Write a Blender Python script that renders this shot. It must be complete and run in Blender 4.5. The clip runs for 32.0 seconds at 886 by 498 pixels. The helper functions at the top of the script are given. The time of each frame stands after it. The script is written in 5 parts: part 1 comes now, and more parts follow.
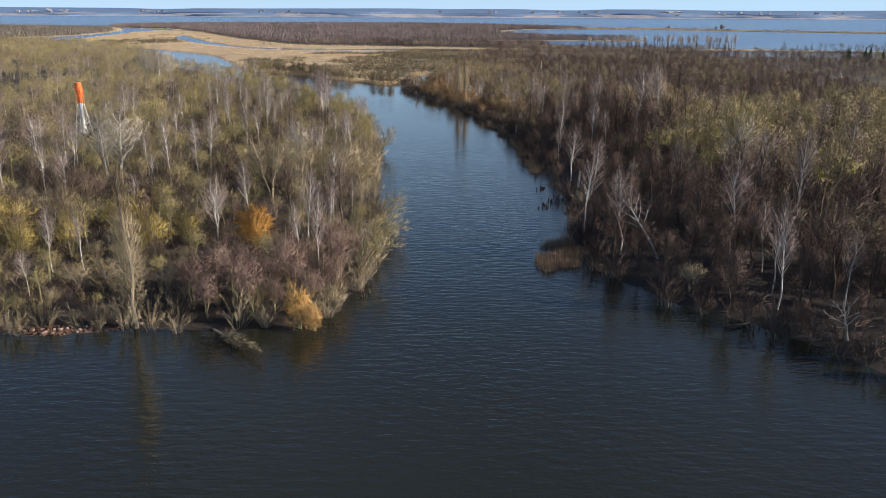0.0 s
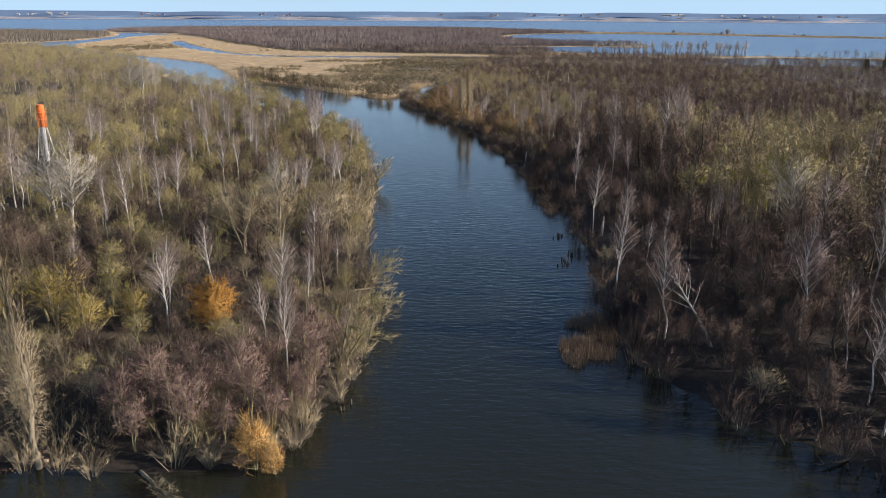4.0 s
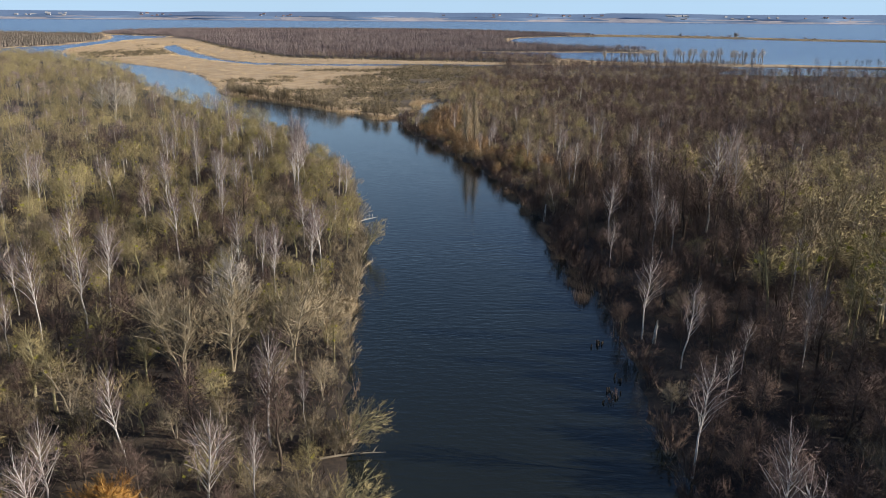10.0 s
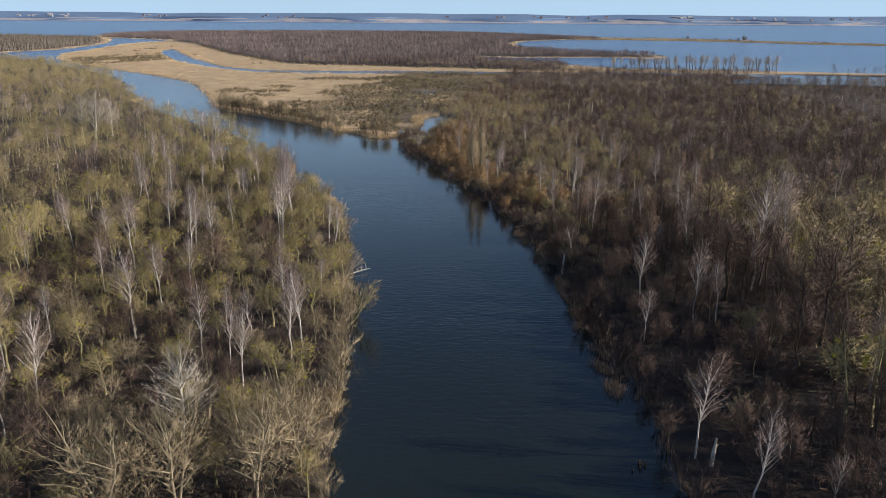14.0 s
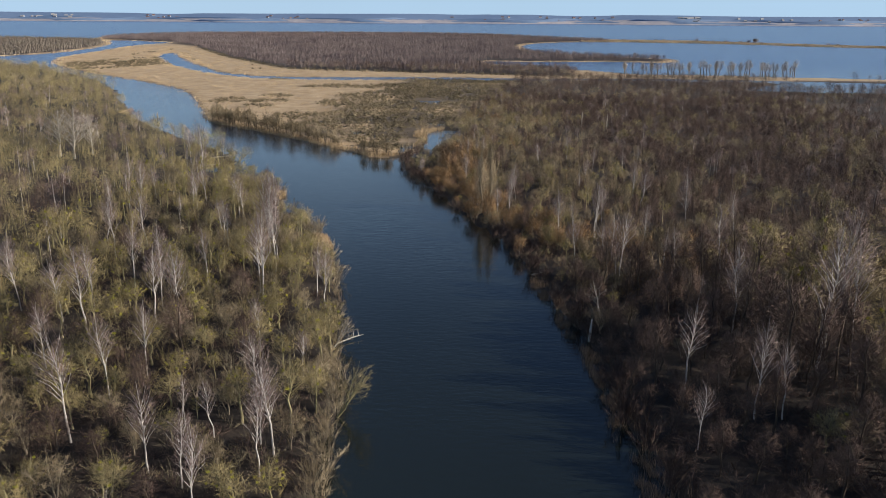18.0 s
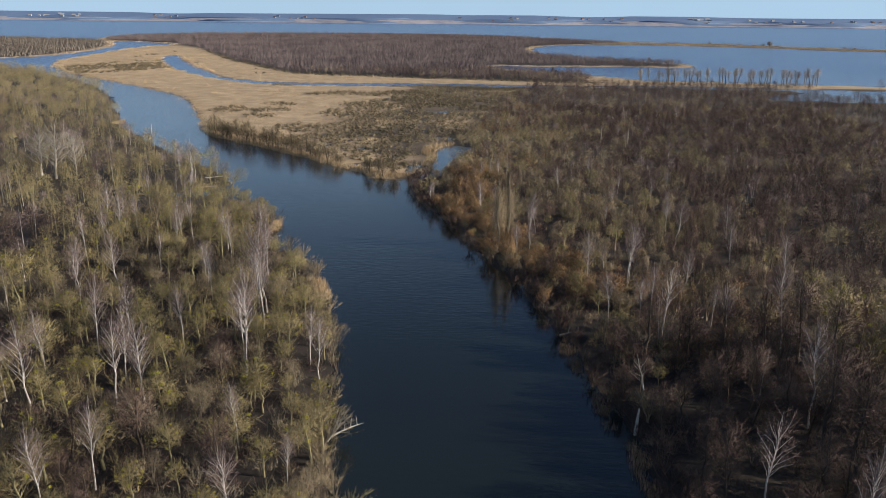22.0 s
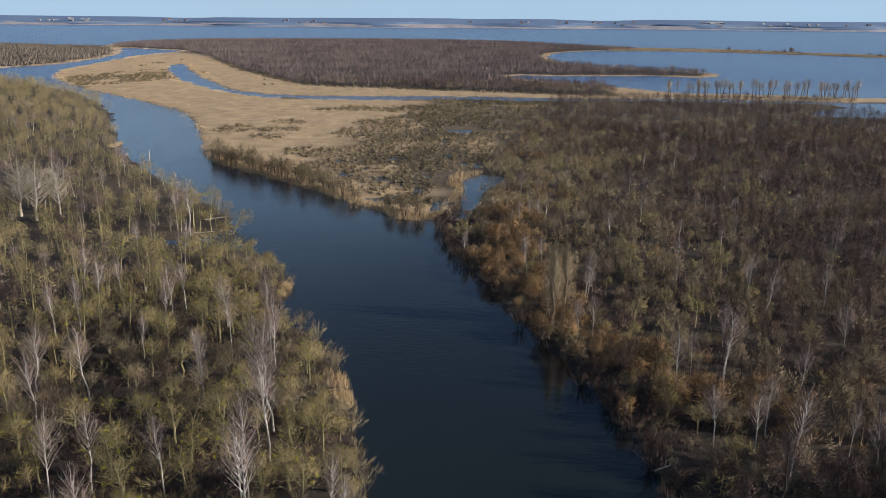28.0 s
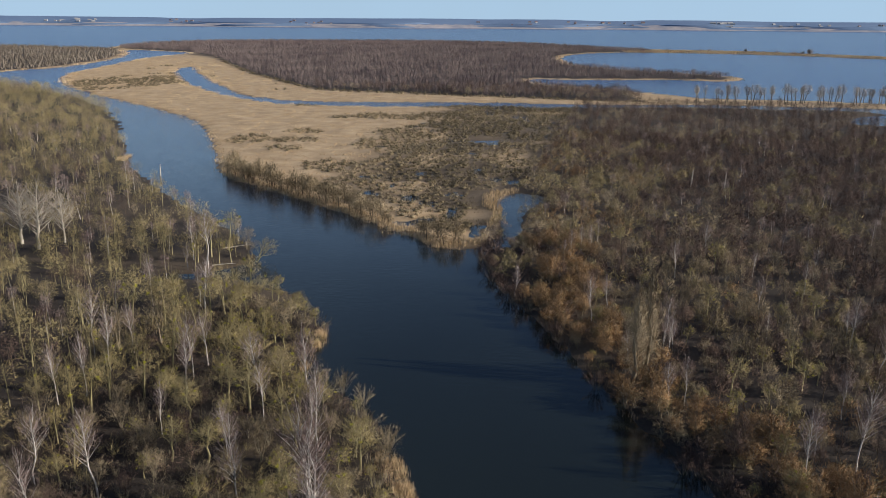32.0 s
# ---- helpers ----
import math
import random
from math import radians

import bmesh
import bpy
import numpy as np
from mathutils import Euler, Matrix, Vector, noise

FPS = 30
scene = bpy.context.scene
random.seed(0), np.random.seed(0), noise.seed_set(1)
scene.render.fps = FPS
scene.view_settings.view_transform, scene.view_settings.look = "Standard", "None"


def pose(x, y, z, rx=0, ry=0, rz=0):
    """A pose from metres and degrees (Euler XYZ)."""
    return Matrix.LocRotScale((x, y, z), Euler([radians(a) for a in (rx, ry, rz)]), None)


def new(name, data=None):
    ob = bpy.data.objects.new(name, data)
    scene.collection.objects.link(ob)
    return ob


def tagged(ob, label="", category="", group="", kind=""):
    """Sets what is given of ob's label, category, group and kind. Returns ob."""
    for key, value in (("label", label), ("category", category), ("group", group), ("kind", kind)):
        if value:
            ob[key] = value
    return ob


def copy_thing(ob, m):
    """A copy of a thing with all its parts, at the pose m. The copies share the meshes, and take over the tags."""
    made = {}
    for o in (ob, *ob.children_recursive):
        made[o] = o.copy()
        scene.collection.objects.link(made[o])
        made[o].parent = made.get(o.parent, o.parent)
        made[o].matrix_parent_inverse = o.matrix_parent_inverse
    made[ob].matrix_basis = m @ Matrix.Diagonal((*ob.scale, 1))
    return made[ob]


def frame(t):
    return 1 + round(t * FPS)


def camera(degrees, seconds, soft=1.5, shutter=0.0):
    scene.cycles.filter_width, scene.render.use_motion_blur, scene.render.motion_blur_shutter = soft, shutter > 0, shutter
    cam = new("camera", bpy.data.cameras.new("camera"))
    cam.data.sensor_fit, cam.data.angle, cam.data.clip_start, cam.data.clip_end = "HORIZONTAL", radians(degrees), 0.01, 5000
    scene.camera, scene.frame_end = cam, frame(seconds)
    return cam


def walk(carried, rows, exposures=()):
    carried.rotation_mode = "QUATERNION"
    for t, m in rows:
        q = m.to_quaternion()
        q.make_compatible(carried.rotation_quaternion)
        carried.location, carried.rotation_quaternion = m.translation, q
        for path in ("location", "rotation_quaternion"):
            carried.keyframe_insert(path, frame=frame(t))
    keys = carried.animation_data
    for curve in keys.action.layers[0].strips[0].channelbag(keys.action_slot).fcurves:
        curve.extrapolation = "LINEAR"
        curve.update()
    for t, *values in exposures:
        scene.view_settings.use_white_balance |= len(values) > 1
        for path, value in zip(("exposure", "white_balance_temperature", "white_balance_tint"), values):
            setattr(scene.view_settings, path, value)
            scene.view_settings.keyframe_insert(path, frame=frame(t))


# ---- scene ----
KELVIN = 6250
cam = camera(60.02, 32.0, soft=0.45)
# seconds, x, y, z, yaw, pitch, roll
PATH = [
    (0.0, 0.00, 0.00, 42.00, 0.001, -17.317, 0.262),
    (1.5, -0.04, 10.63, 43.15, 0.055, -17.204, 0.241),
    (3.0, -0.11, 21.20, 44.43, 0.094, -17.135, 0.246),
    (4.5, -0.22, 31.71, 45.98, 0.105, -17.150, 0.307),
    (6.0, -0.40, 42.13, 47.62, 0.108, -17.188, 0.370),
    (7.5, -0.72, 52.43, 49.17, 0.107, -17.194, 0.376),
    (9.0, -1.00, 62.60, 50.79, 0.131, -17.192, 0.365),
    (10.5, -1.02, 72.41, 52.64, 0.231, -17.189, 0.362),
    (12.0, -1.02, 82.42, 54.48, 0.348, -17.182, 0.360),
    (13.5, -1.16, 93.34, 56.06, 0.421, -17.162, 0.364),
    (15.0, -1.35, 104.44, 57.54, 0.505, -17.146, 0.368),
    (16.5, -1.50, 115.13, 59.06, 0.641, -17.154, 0.352),
    (18.0, -1.78, 125.60, 60.57, 0.803, -17.172, 0.358),
    (19.5, -2.31, 135.74, 62.09, 0.973, -17.205, 0.456),
    (21.0, -3.15, 145.89, 63.51, 1.157, -17.217, 0.550),
    (22.5, -4.40, 156.55, 64.66, 1.361, -17.157, 0.545),
    (24.0, -6.05, 167.11, 65.79, 1.560, -17.078, 0.508),
    (25.5, -7.95, 176.99, 67.16, 1.731, -17.013, 0.469),
    (27.0, -10.60, 186.63, 68.58, 1.877, -16.975, 0.438),
    (28.5, -14.63, 196.22, 70.02, 1.980, -17.006, 0.445),
    (30.0, -19.27, 205.96, 71.13, 2.107, -17.027, 0.447),
    (31.5, -24.25, 215.97, 71.73, 2.287, -17.009, 0.428),
    (32.0, -25.95, 219.33, 71.89, 2.352, -16.999, 0.420),
]
walk(cam, [(t, pose(x, y, z, 90 + pitch, 0, yaw) @ pose(0, 0, 0, 0, 0, roll)) for t, x, y, z, yaw, pitch, roll in PATH],
     exposures=[(0.0, 0.68, KELVIN, 14), (16.0, 0.47, KELVIN, 14), (32.0, 0.31, KELVIN, 14)])

# ---- light ----
SUN_AZ, SUN_EL = 98.0, 21.0          # degrees clockwise from straight ahead (+y), and above the horizon
world = bpy.data.worlds.new("sky")
scene.world = world
world.use_nodes = True
wt = world.node_tree
sky = wt.nodes.new("ShaderNodeTexSky")
sky.sky_type, sky.sun_disc = "NISHITA", False
sky.sun_elevation, sky.sun_rotation = radians(SUN_EL), radians(SUN_AZ)
sky.altitude, sky.air_density, sky.dust_density, sky.ozone_density = 300.0, 1.0, 0.0, 1.5
wt.nodes["Background"].inputs["Strength"].default_value = 0.05
clear = wt.nodes.new("ShaderNodeMix")
clear.data_type, clear.blend_type = "RGBA", "MULTIPLY"
clear.inputs["Factor"].default_value = 1.0
clear.inputs[7].default_value = (0.72, 0.88, 1.16, 1)      # crisp cold air after rain
wt.links.new(sky.outputs["Color"], clear.inputs[6])
veil, soft_cloud, share, where = wt.nodes.new("ShaderNodeMix"), wt.nodes.new("ShaderNodeTexNoise"), wt.nodes.new("ShaderNodeMapRange"), wt.nodes.new("ShaderNodeTexCoord")
veil.data_type = "RGBA"
soft_cloud.inputs["Scale"].default_value, soft_cloud.inputs["Detail"].default_value = 2.2, 5
share.inputs["From Min"].default_value, share.inputs["From Max"].default_value = 0.35, 0.7
share.inputs["To Min"].default_value, share.inputs["To Max"].default_value = 0.0, 0.16     # thin high cloud
height_up, haze, total = wt.nodes.new("ShaderNodeSeparateXYZ"), wt.nodes.new("ShaderNodeMapRange"), wt.nodes.new("ShaderNodeMath")
haze.interpolation_type = "SMOOTHSTEP"
haze.inputs["From Min"].default_value, haze.inputs["From Max"].default_value = 0.0, 0.42
haze.inputs["To Min"].default_value, haze.inputs["To Max"].default_value = 0.84, 0.0       # pale air low over the lagoon
wt.links.new(where.outputs["Generated"], height_up.inputs["Vector"])
wt.links.new(height_up.outputs["Z"], haze.inputs["Value"])
wt.links.new(haze.outputs["Result"], total.inputs[0])
wt.links.new(share.outputs["Result"], total.inputs[1])
wt.links.new(where.outputs["Generated"], soft_cloud.inputs["Vector"])
wt.links.new(soft_cloud.outputs["Fac"], share.inputs["Value"])
wt.links.new(total.outputs[0], veil.inputs["Factor"])
wt.links.new(clear.outputs[2], veil.inputs[6])
veil.inputs[7].default_value = (6.7, 9.8, 12.4, 1)
wt.links.new(veil.outputs[2], wt.nodes["Background"].inputs["Color"])
sun_data = bpy.data.lights.new("sun", "SUN")
sun_data.energy, sun_data.angle, sun_data.color = 5.0, radians(0.6), (1.0, 0.90, 0.75)
sun_ob = new("sun", sun_data)
sun_dir = Vector((math.sin(radians(SUN_AZ)) * math.cos(radians(SUN_EL)), math.cos(radians(SUN_AZ)) * math.cos(radians(SUN_EL)), math.sin(radians(SUN_EL))))
sun_ob.matrix_world = Matrix.Translation((200, -200, 300)) @ sun_dir.to_track_quat("Z", "Y").to_matrix().to_4x4()


# ---- materials ----
def material(name, stops, scale=1.0, fine=8.0, rough=0.9, bump=0.0, metal=0.0, stretch=(1, 1, 1), vary=0.0, world_space=True):
    """A surface whose colour wanders along a ramp at two scales, in metres."""
    m = bpy.data.materials.new(name)
    m.use_nodes = True
    t = m.node_tree
    n, l = t.nodes, t.links
    b = n["Principled BSDF"]
    geo = n.new("ShaderNodeNewGeometry")
    mp = n.new("ShaderNodeMapping")
    mp.inputs["Scale"].default_value = stretch
    l.new(geo.outputs["Position"], mp.inputs["Vector"])
    big, small = n.new("ShaderNodeTexNoise"), n.new("ShaderNodeTexNoise")
    for tex, s, d in ((big, scale, 3), (small, fine, 4)):
        tex.inputs["Scale"].default_value, tex.inputs["Detail"].default_value = s, d
        l.new(mp.outputs["Vector"], tex.inputs["Vector"])
    mix = n.new("ShaderNodeMix")
    mix.inputs["Factor"].default_value = 0.35
    l.new(big.outputs["Fac"], mix.inputs["A"])
    l.new(small.outputs["Fac"], mix.inputs["B"])
    fac = mix.outputs["Result"]
    if vary:
        info, own, sum_ = n.new("ShaderNodeObjectInfo"), n.new("ShaderNodeAttribute"), n.new("ShaderNodeMath")
        own.attribute_name = "tone"                     # each plant of a thicket has a tone of its own
        isl = n.new("ShaderNodeMath")
        isl.operation = "MULTIPLY_ADD"
        isl.inputs[1].default_value = vary
        l.new(info.outputs["Random"], sum_.inputs[0])
        l.new(own.outputs["Fac"], sum_.inputs[1])
        l.new(sum_.outputs[0], isl.inputs[0])
        sub = n.new("ShaderNodeMath")
        sub.operation = "SUBTRACT"
        sub.inputs[1].default_value = vary / 2
        l.new(fac, sub.inputs[0])
        l.new(sub.outputs[0], isl.inputs[2])
        fac = isl.outputs[0]
    ramp = n.new("ShaderNodeValToRGB")
    el = ramp.color_ramp.elements
    while len(el) < len(stops):
        el.new(0.5)
    for e, (p, c) in zip(el, stops):
        e.position, e.color = p, (*c, 1)
    l.new(fac, ramp.inputs["Fac"])
    l.new(ramp.outputs["Color"], b.inputs["Base Color"])
    b.inputs["Roughness"].default_value, b.inputs["Metallic"].default_value = rough, metal
    b.inputs["Specular IOR Level"].default_value = 0.25
    if bump:
        bp = n.new("ShaderNodeBump")
        bp.inputs["Strength"].default_value = bump
        l.new(small.outputs["Fac"], bp.inputs["Height"])
        l.new(bp.outputs["Normal"], b.inputs["Normal"])
    return m


def shades(a, b, lo=0.35, hi=0.65):
    return [(lo, a), (hi, b)]


TWIG_TAN = material("twig_tan", shades((0.20, 0.158, 0.096), (0.365, 0.295, 0.188)), 0.15, 1.1, vary=0.25)
TWIG_OLIVE = material("twig_olive", shades((0.208, 0.168, 0.08), (0.37, 0.305, 0.147)), 0.15, 1.1, vary=0.25)
# alder brown, set darker so the colour holds some of the east bank's shade
TWIG_BROWN_SHADED = material("twig_brown_shaded", shades((0.07, 0.047, 0.040), (0.165, 0.115, 0.088)), 0.15, 1.1, vary=0.25)
TWIG_DARK = material("twig_dark", shades((0.10, 0.075, 0.055), (0.18, 0.135, 0.095)), 0.02, 0.6, vary=0.2)
TWIG_PURPLE = material("twig_purple", shades((0.17, 0.122, 0.11), (0.31, 0.242, 0.215)), 0.15, 1.1, vary=0.2)
TWIG_RED = material("twig_red", shades((0.165, 0.105, 0.09), (0.295, 0.20, 0.165)), 0.1, 1.1, vary=0.2)
TWIG_ORANGE = material("twig_orange", shades((0.38, 0.20, 0.05), (0.54, 0.31, 0.09)), 0.2, 1.5, vary=0.2)
TWIG_RUST = material("twig_rust", shades((0.225, 0.138, 0.066), (0.35, 0.225, 0.112)), 0.1, 1.5, vary=0.2)
TWIG_GREY = material("twig_grey", shades((0.30, 0.26, 0.21), (0.46, 0.41, 0.34)), 0.1, 1.5, vary=0.2)
TWIG_MARSH = material("twig_marsh", shades((0.14, 0.114, 0.066), (0.26, 0.208, 0.125)), 0.02, 0.5, vary=0.35)
TWIG_FAR = material("twig_far", shades((0.125, 0.098, 0.095), (0.225, 0.178, 0.162)), 0.008, 0.2, vary=0.3)
TWIG_WEST = material("twig_grey_olive", shades((0.15, 0.128, 0.082), (0.26, 0.222, 0.148)), 0.05, 0.6, vary=0.2)
TWIG_BEND = material("twig_grey_brown", shades((0.15, 0.125, 0.098), (0.245, 0.21, 0.165)), 0.01, 0.3, vary=0.3)
TWIG_POPLAR = material("twig_poplar", shades((0.25, 0.198, 0.124), (0.39, 0.315, 0.205)), 0.3, 2.0, vary=0.1)
TWIG_YELLOW = material("twig_yellow", shades((0.44, 0.25, 0.08), (0.62, 0.39, 0.15)), 0.3, 2.0, vary=0.1)
TWIG_GOLD = material("twig_gold_olive", shades((0.24, 0.18, 0.055), (0.40, 0.31, 0.11)), 0.15, 1.1, vary=0.2)
TWIG_FAN = material("twig_fan", shades((0.25, 0.20, 0.122), (0.43, 0.35, 0.225)), 0.15, 1.1, vary=0.15)
BARK_TAN = material("bark_tan", shades((0.21, 0.175, 0.115), (0.35, 0.295, 0.205)), 0.5, 6.0, bump=0.4, vary=0.2)
# haze of the far air is mixed into these wood and field blues
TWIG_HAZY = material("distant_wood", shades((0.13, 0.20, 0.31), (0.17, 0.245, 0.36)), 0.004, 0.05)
HAZED_FIELDS = material("hazed_fields", shades((0.13, 0.20, 0.32), (0.16, 0.235, 0.355)), 0.006, 0.03)
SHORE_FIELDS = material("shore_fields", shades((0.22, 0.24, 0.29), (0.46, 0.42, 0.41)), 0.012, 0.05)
MISTLETOE = material("mistletoe_leaves", shades((0.22, 0.22, 0.025), (0.42, 0.38, 0.06)), 0.6, 6.0)
NEEDLES = material("needles", shades((0.025, 0.05, 0.02), (0.05, 0.09, 0.035)), 0.5, 6.0)
BARK_GREY = material("bark_grey", shades((0.16, 0.132, 0.092), (0.31, 0.262, 0.19)), 0.5, 6.0, bump=0.4, vary=0.2)
BARK_OLIVE = material("bark_lichen", shades((0.20, 0.175, 0.09), (0.34, 0.30, 0.165)), 0.5, 6.0, bump=0.4, vary=0.2)
BARK_DARK = material("bark_dark", shades((0.06, 0.045, 0.035), (0.12, 0.095, 0.07)), 0.5, 6.0, bump=0.4, vary=0.2)
BARK_BIRCH = material("bark_birch", [(0.34, (0.10, 0.085, 0.075)), (0.42, (0.46, 0.42, 0.38)), (0.7, (0.64, 0.60, 0.55))], 0.6, 4.0, bump=0.2, stretch=(1, 1, 2.5), vary=0.1)
BARK_PALE = material("bark_pale", shades((0.29, 0.26, 0.21), (0.48, 0.44, 0.37)), 0.5, 5.0, bump=0.3, vary=0.1)
DEADWOOD = material("bleached_wood", shades((0.34, 0.30, 0.24), (0.60, 0.56, 0.48)), 0.8, 7.0, bump=0.3)
REED = material("dry_reed", shades((0.40, 0.29, 0.16), (0.60, 0.46, 0.28)), 0.05, 0.9, vary=0.15)
REED_DARK = material("old_reed", shades((0.22, 0.15, 0.095), (0.36, 0.25, 0.16)), 0.08, 1.2, vary=0.15)
STONE = material("shore_stone", shades((0.22, 0.125, 0.085), (0.44, 0.33, 0.26)), 1.5, 9.0, bump=0.3, vary=0.6)
WHITE_PAINT = material("white_paint", shades((0.66, 0.65, 0.62), (0.80, 0.79, 0.76)), 0.6, 5.0, rough=0.5)
ORANGE_PAINT = material("orange_paint", shades((0.72, 0.17, 0.04), (0.85, 0.24, 0.07)), 0.8, 6.0, rough=0.5)
DARK_METAL = material("dark_metal", shades((0.03, 0.03, 0.03), (0.07, 0.07, 0.07)), 1.0, 6.0, rough=0.5, metal=0.6)
GLASS_LAMP = material("lantern_glass", shades((0.05, 0.06, 0.07), (0.10, 0.11, 0.12)), 1.0, 6.0, rough=0.1)
PLASTER = material("white_plaster", shades((0.30, 0.30, 0.29), (0.42, 0.41, 0.40)), 0.02, 0.3)
ROOF_RED = material("roof_tiles", shades((0.15, 0.09, 0.08), (0.22, 0.14, 0.12)), 0.05, 0.5)


def ground_material():
    m = bpy.data.materials.new("marsh_ground")
    m.use_nodes = True
    t = m.node_tree
    n, l = t.nodes, t.links
    b = n["Principled BSDF"]
    geo, att = n.new("ShaderNodeNewGeometry"), n.new("ShaderNodeAttribute")
    att.attribute_name = "reedbed"
    a, c = n.new("ShaderNodeTexNoise"), n.new("ShaderNodeTexNoise")
    a.inputs["Scale"].default_value, a.inputs["Detail"].default_value = 0.09, 6
    c.inputs["Scale"].default_value, c.inputs["Detail"].default_value = 2.2, 5
    for x in (a, c):
        l.new(geo.outputs["Position"], x.inputs["Vector"])
    mix = n.new("ShaderNodeMix")
    mix.inputs["Factor"].default_value = 0.5
    l.new(a.outputs["Fac"], mix.inputs["A"])
    l.new(c.outputs["Fac"], mix.inputs["B"])
    litter, reed = n.new("ShaderNodeValToRGB"), n.new("ShaderNodeValToRGB")
    # dark leaf litter, its colour lowered further to hold the shade under trees
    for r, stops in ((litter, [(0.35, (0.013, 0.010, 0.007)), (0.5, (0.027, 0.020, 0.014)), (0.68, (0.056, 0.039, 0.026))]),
                     (reed, [(0.35, (0.30, 0.21, 0.11)), (0.5, (0.43, 0.31, 0.175)), (0.68, (0.56, 0.43, 0.26))])):
        el = r.color_ramp.elements
        el.new(0.5)
        for e, (p, col) in zip(el, stops):
            e.position, e.color = p, (*col, 1)
        l.new(mix.outputs["Result"], r.inputs["Fac"])
    both = n.new("ShaderNodeMix")
    both.data_type = "RGBA"
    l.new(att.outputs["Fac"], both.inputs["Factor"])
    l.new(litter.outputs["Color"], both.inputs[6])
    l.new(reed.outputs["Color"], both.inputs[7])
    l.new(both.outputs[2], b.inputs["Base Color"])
    b.inputs["Roughness"].default_value = 0.95
    bp = n.new("ShaderNodeBump")
    bp.inputs["Strength"].default_value = 0.6
    l.new(c.outputs["Fac"], bp.inputs["Height"])
    l.new(bp.outputs["Normal"], b.inputs["Normal"])
    return m


def water_material():
    m = bpy.data.materials.new("river_water")
    m.use_nodes = True
    t = m.node_tree
    n, l = t.nodes, t.links
    b = n["Principled BSDF"]
    b.inputs["IOR"].default_value = 1.45
    geo = n.new("ShaderNodeNewGeometry")
    mp = n.new("ShaderNodeMapping")
    mp.inputs["Scale"].default_value, mp.inputs["Rotation"].default_value = (0.45, 1.25, 1.0), (0, 0, radians(-8))
    l.new(geo.outputs["Position"], mp.inputs["Vector"])
    rip, gust = n.new("ShaderNodeTexNoise"), n.new("ShaderNodeTexNoise")
    rip.inputs["Scale"].default_value, rip.inputs["Detail"].default_value, rip.inputs["Roughness"].default_value = 0.8, 3, 0.55
    gust.inputs["Scale"].default_value, gust.inputs["Detail"].default_value = 0.02, 3
    l.new(mp.outputs["Vector"], rip.inputs["Vector"])
    l.new(geo.outputs["Position"], gust.inputs["Vector"])
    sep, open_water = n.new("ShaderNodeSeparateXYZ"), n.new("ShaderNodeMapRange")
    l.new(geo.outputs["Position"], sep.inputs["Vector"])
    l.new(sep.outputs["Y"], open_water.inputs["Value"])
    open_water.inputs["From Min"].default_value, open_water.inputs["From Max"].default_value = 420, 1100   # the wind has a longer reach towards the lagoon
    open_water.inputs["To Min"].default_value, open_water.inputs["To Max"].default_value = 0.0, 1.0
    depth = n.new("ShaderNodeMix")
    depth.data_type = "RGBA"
    depth.inputs[6].default_value, depth.inputs[7].default_value = (0.0105, 0.0145, 0.0125, 1), (0.022, 0.066, 0.18, 1)   # peaty river; the lagoon's blue is sky reflection put into its base colour
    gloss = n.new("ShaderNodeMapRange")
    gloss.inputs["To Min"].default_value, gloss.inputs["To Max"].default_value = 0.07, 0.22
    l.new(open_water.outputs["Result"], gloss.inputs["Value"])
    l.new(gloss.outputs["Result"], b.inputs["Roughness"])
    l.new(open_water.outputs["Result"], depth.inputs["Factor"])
    mouth, sunlit_base = n.new("ShaderNodeMapRange"), n.new("ShaderNodeMix")       # a paler base at the wide mouth stands in for sunlight on the water
    sunlit_base.data_type = "RGBA"
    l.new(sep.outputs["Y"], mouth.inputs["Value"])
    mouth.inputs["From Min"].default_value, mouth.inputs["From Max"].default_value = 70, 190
    sunlit_base.inputs[6].default_value = (0.017, 0.0175, 0.010, 1)
    l.new(mouth.outputs["Result"], sunlit_base.inputs["Factor"])
    l.new(depth.outputs[2], sunlit_base.inputs[7])
    l.new(sunlit_base.outputs[2], b.inputs["Base Color"])
    amp = n.new("ShaderNodeMapRange")
    amp.inputs["From Min"].default_value, amp.inputs["From Max"].default_value = 0.35, 0.65
    amp.inputs["To Min"].default_value, amp.inputs["To Max"].default_value = 0.03, 0.16
    l.new(gust.outputs["Fac"], amp.inputs["Value"])
    bp = n.new("ShaderNodeBump")
    bp.inputs["Distance"].default_value = 0.35
    add = n.new("ShaderNodeMath")
    l.new(amp.outputs["Result"], add.inputs[0])
    l.new(open_water.outputs["Result"], add.inputs[1])
    reach, both = n.new("ShaderNodeMapRange"), n.new("ShaderNodeMath")      # the wide mouth of the river is rougher
    l.new(sep.outputs["Y"], reach.inputs["Value"])
    reach.inputs["From Min"].default_value, reach.inputs["From Max"].default_value = 90, 330
    reach.inputs["To Min"].default_value, reach.inputs["To Max"].default_value = 0.24, 0.0
    l.new(add.outputs[0], both.inputs[0])
    l.new(reach.outputs["Result"], both.inputs[1])
    l.new(both.outputs[0], bp.inputs["Strength"])
    l.new(rip.outputs["Fac"], bp.inputs["Height"])
    l.new(bp.outputs["Normal"], b.inputs["Normal"])
    return m


GROUND, WATER = ground_material(), water_material()


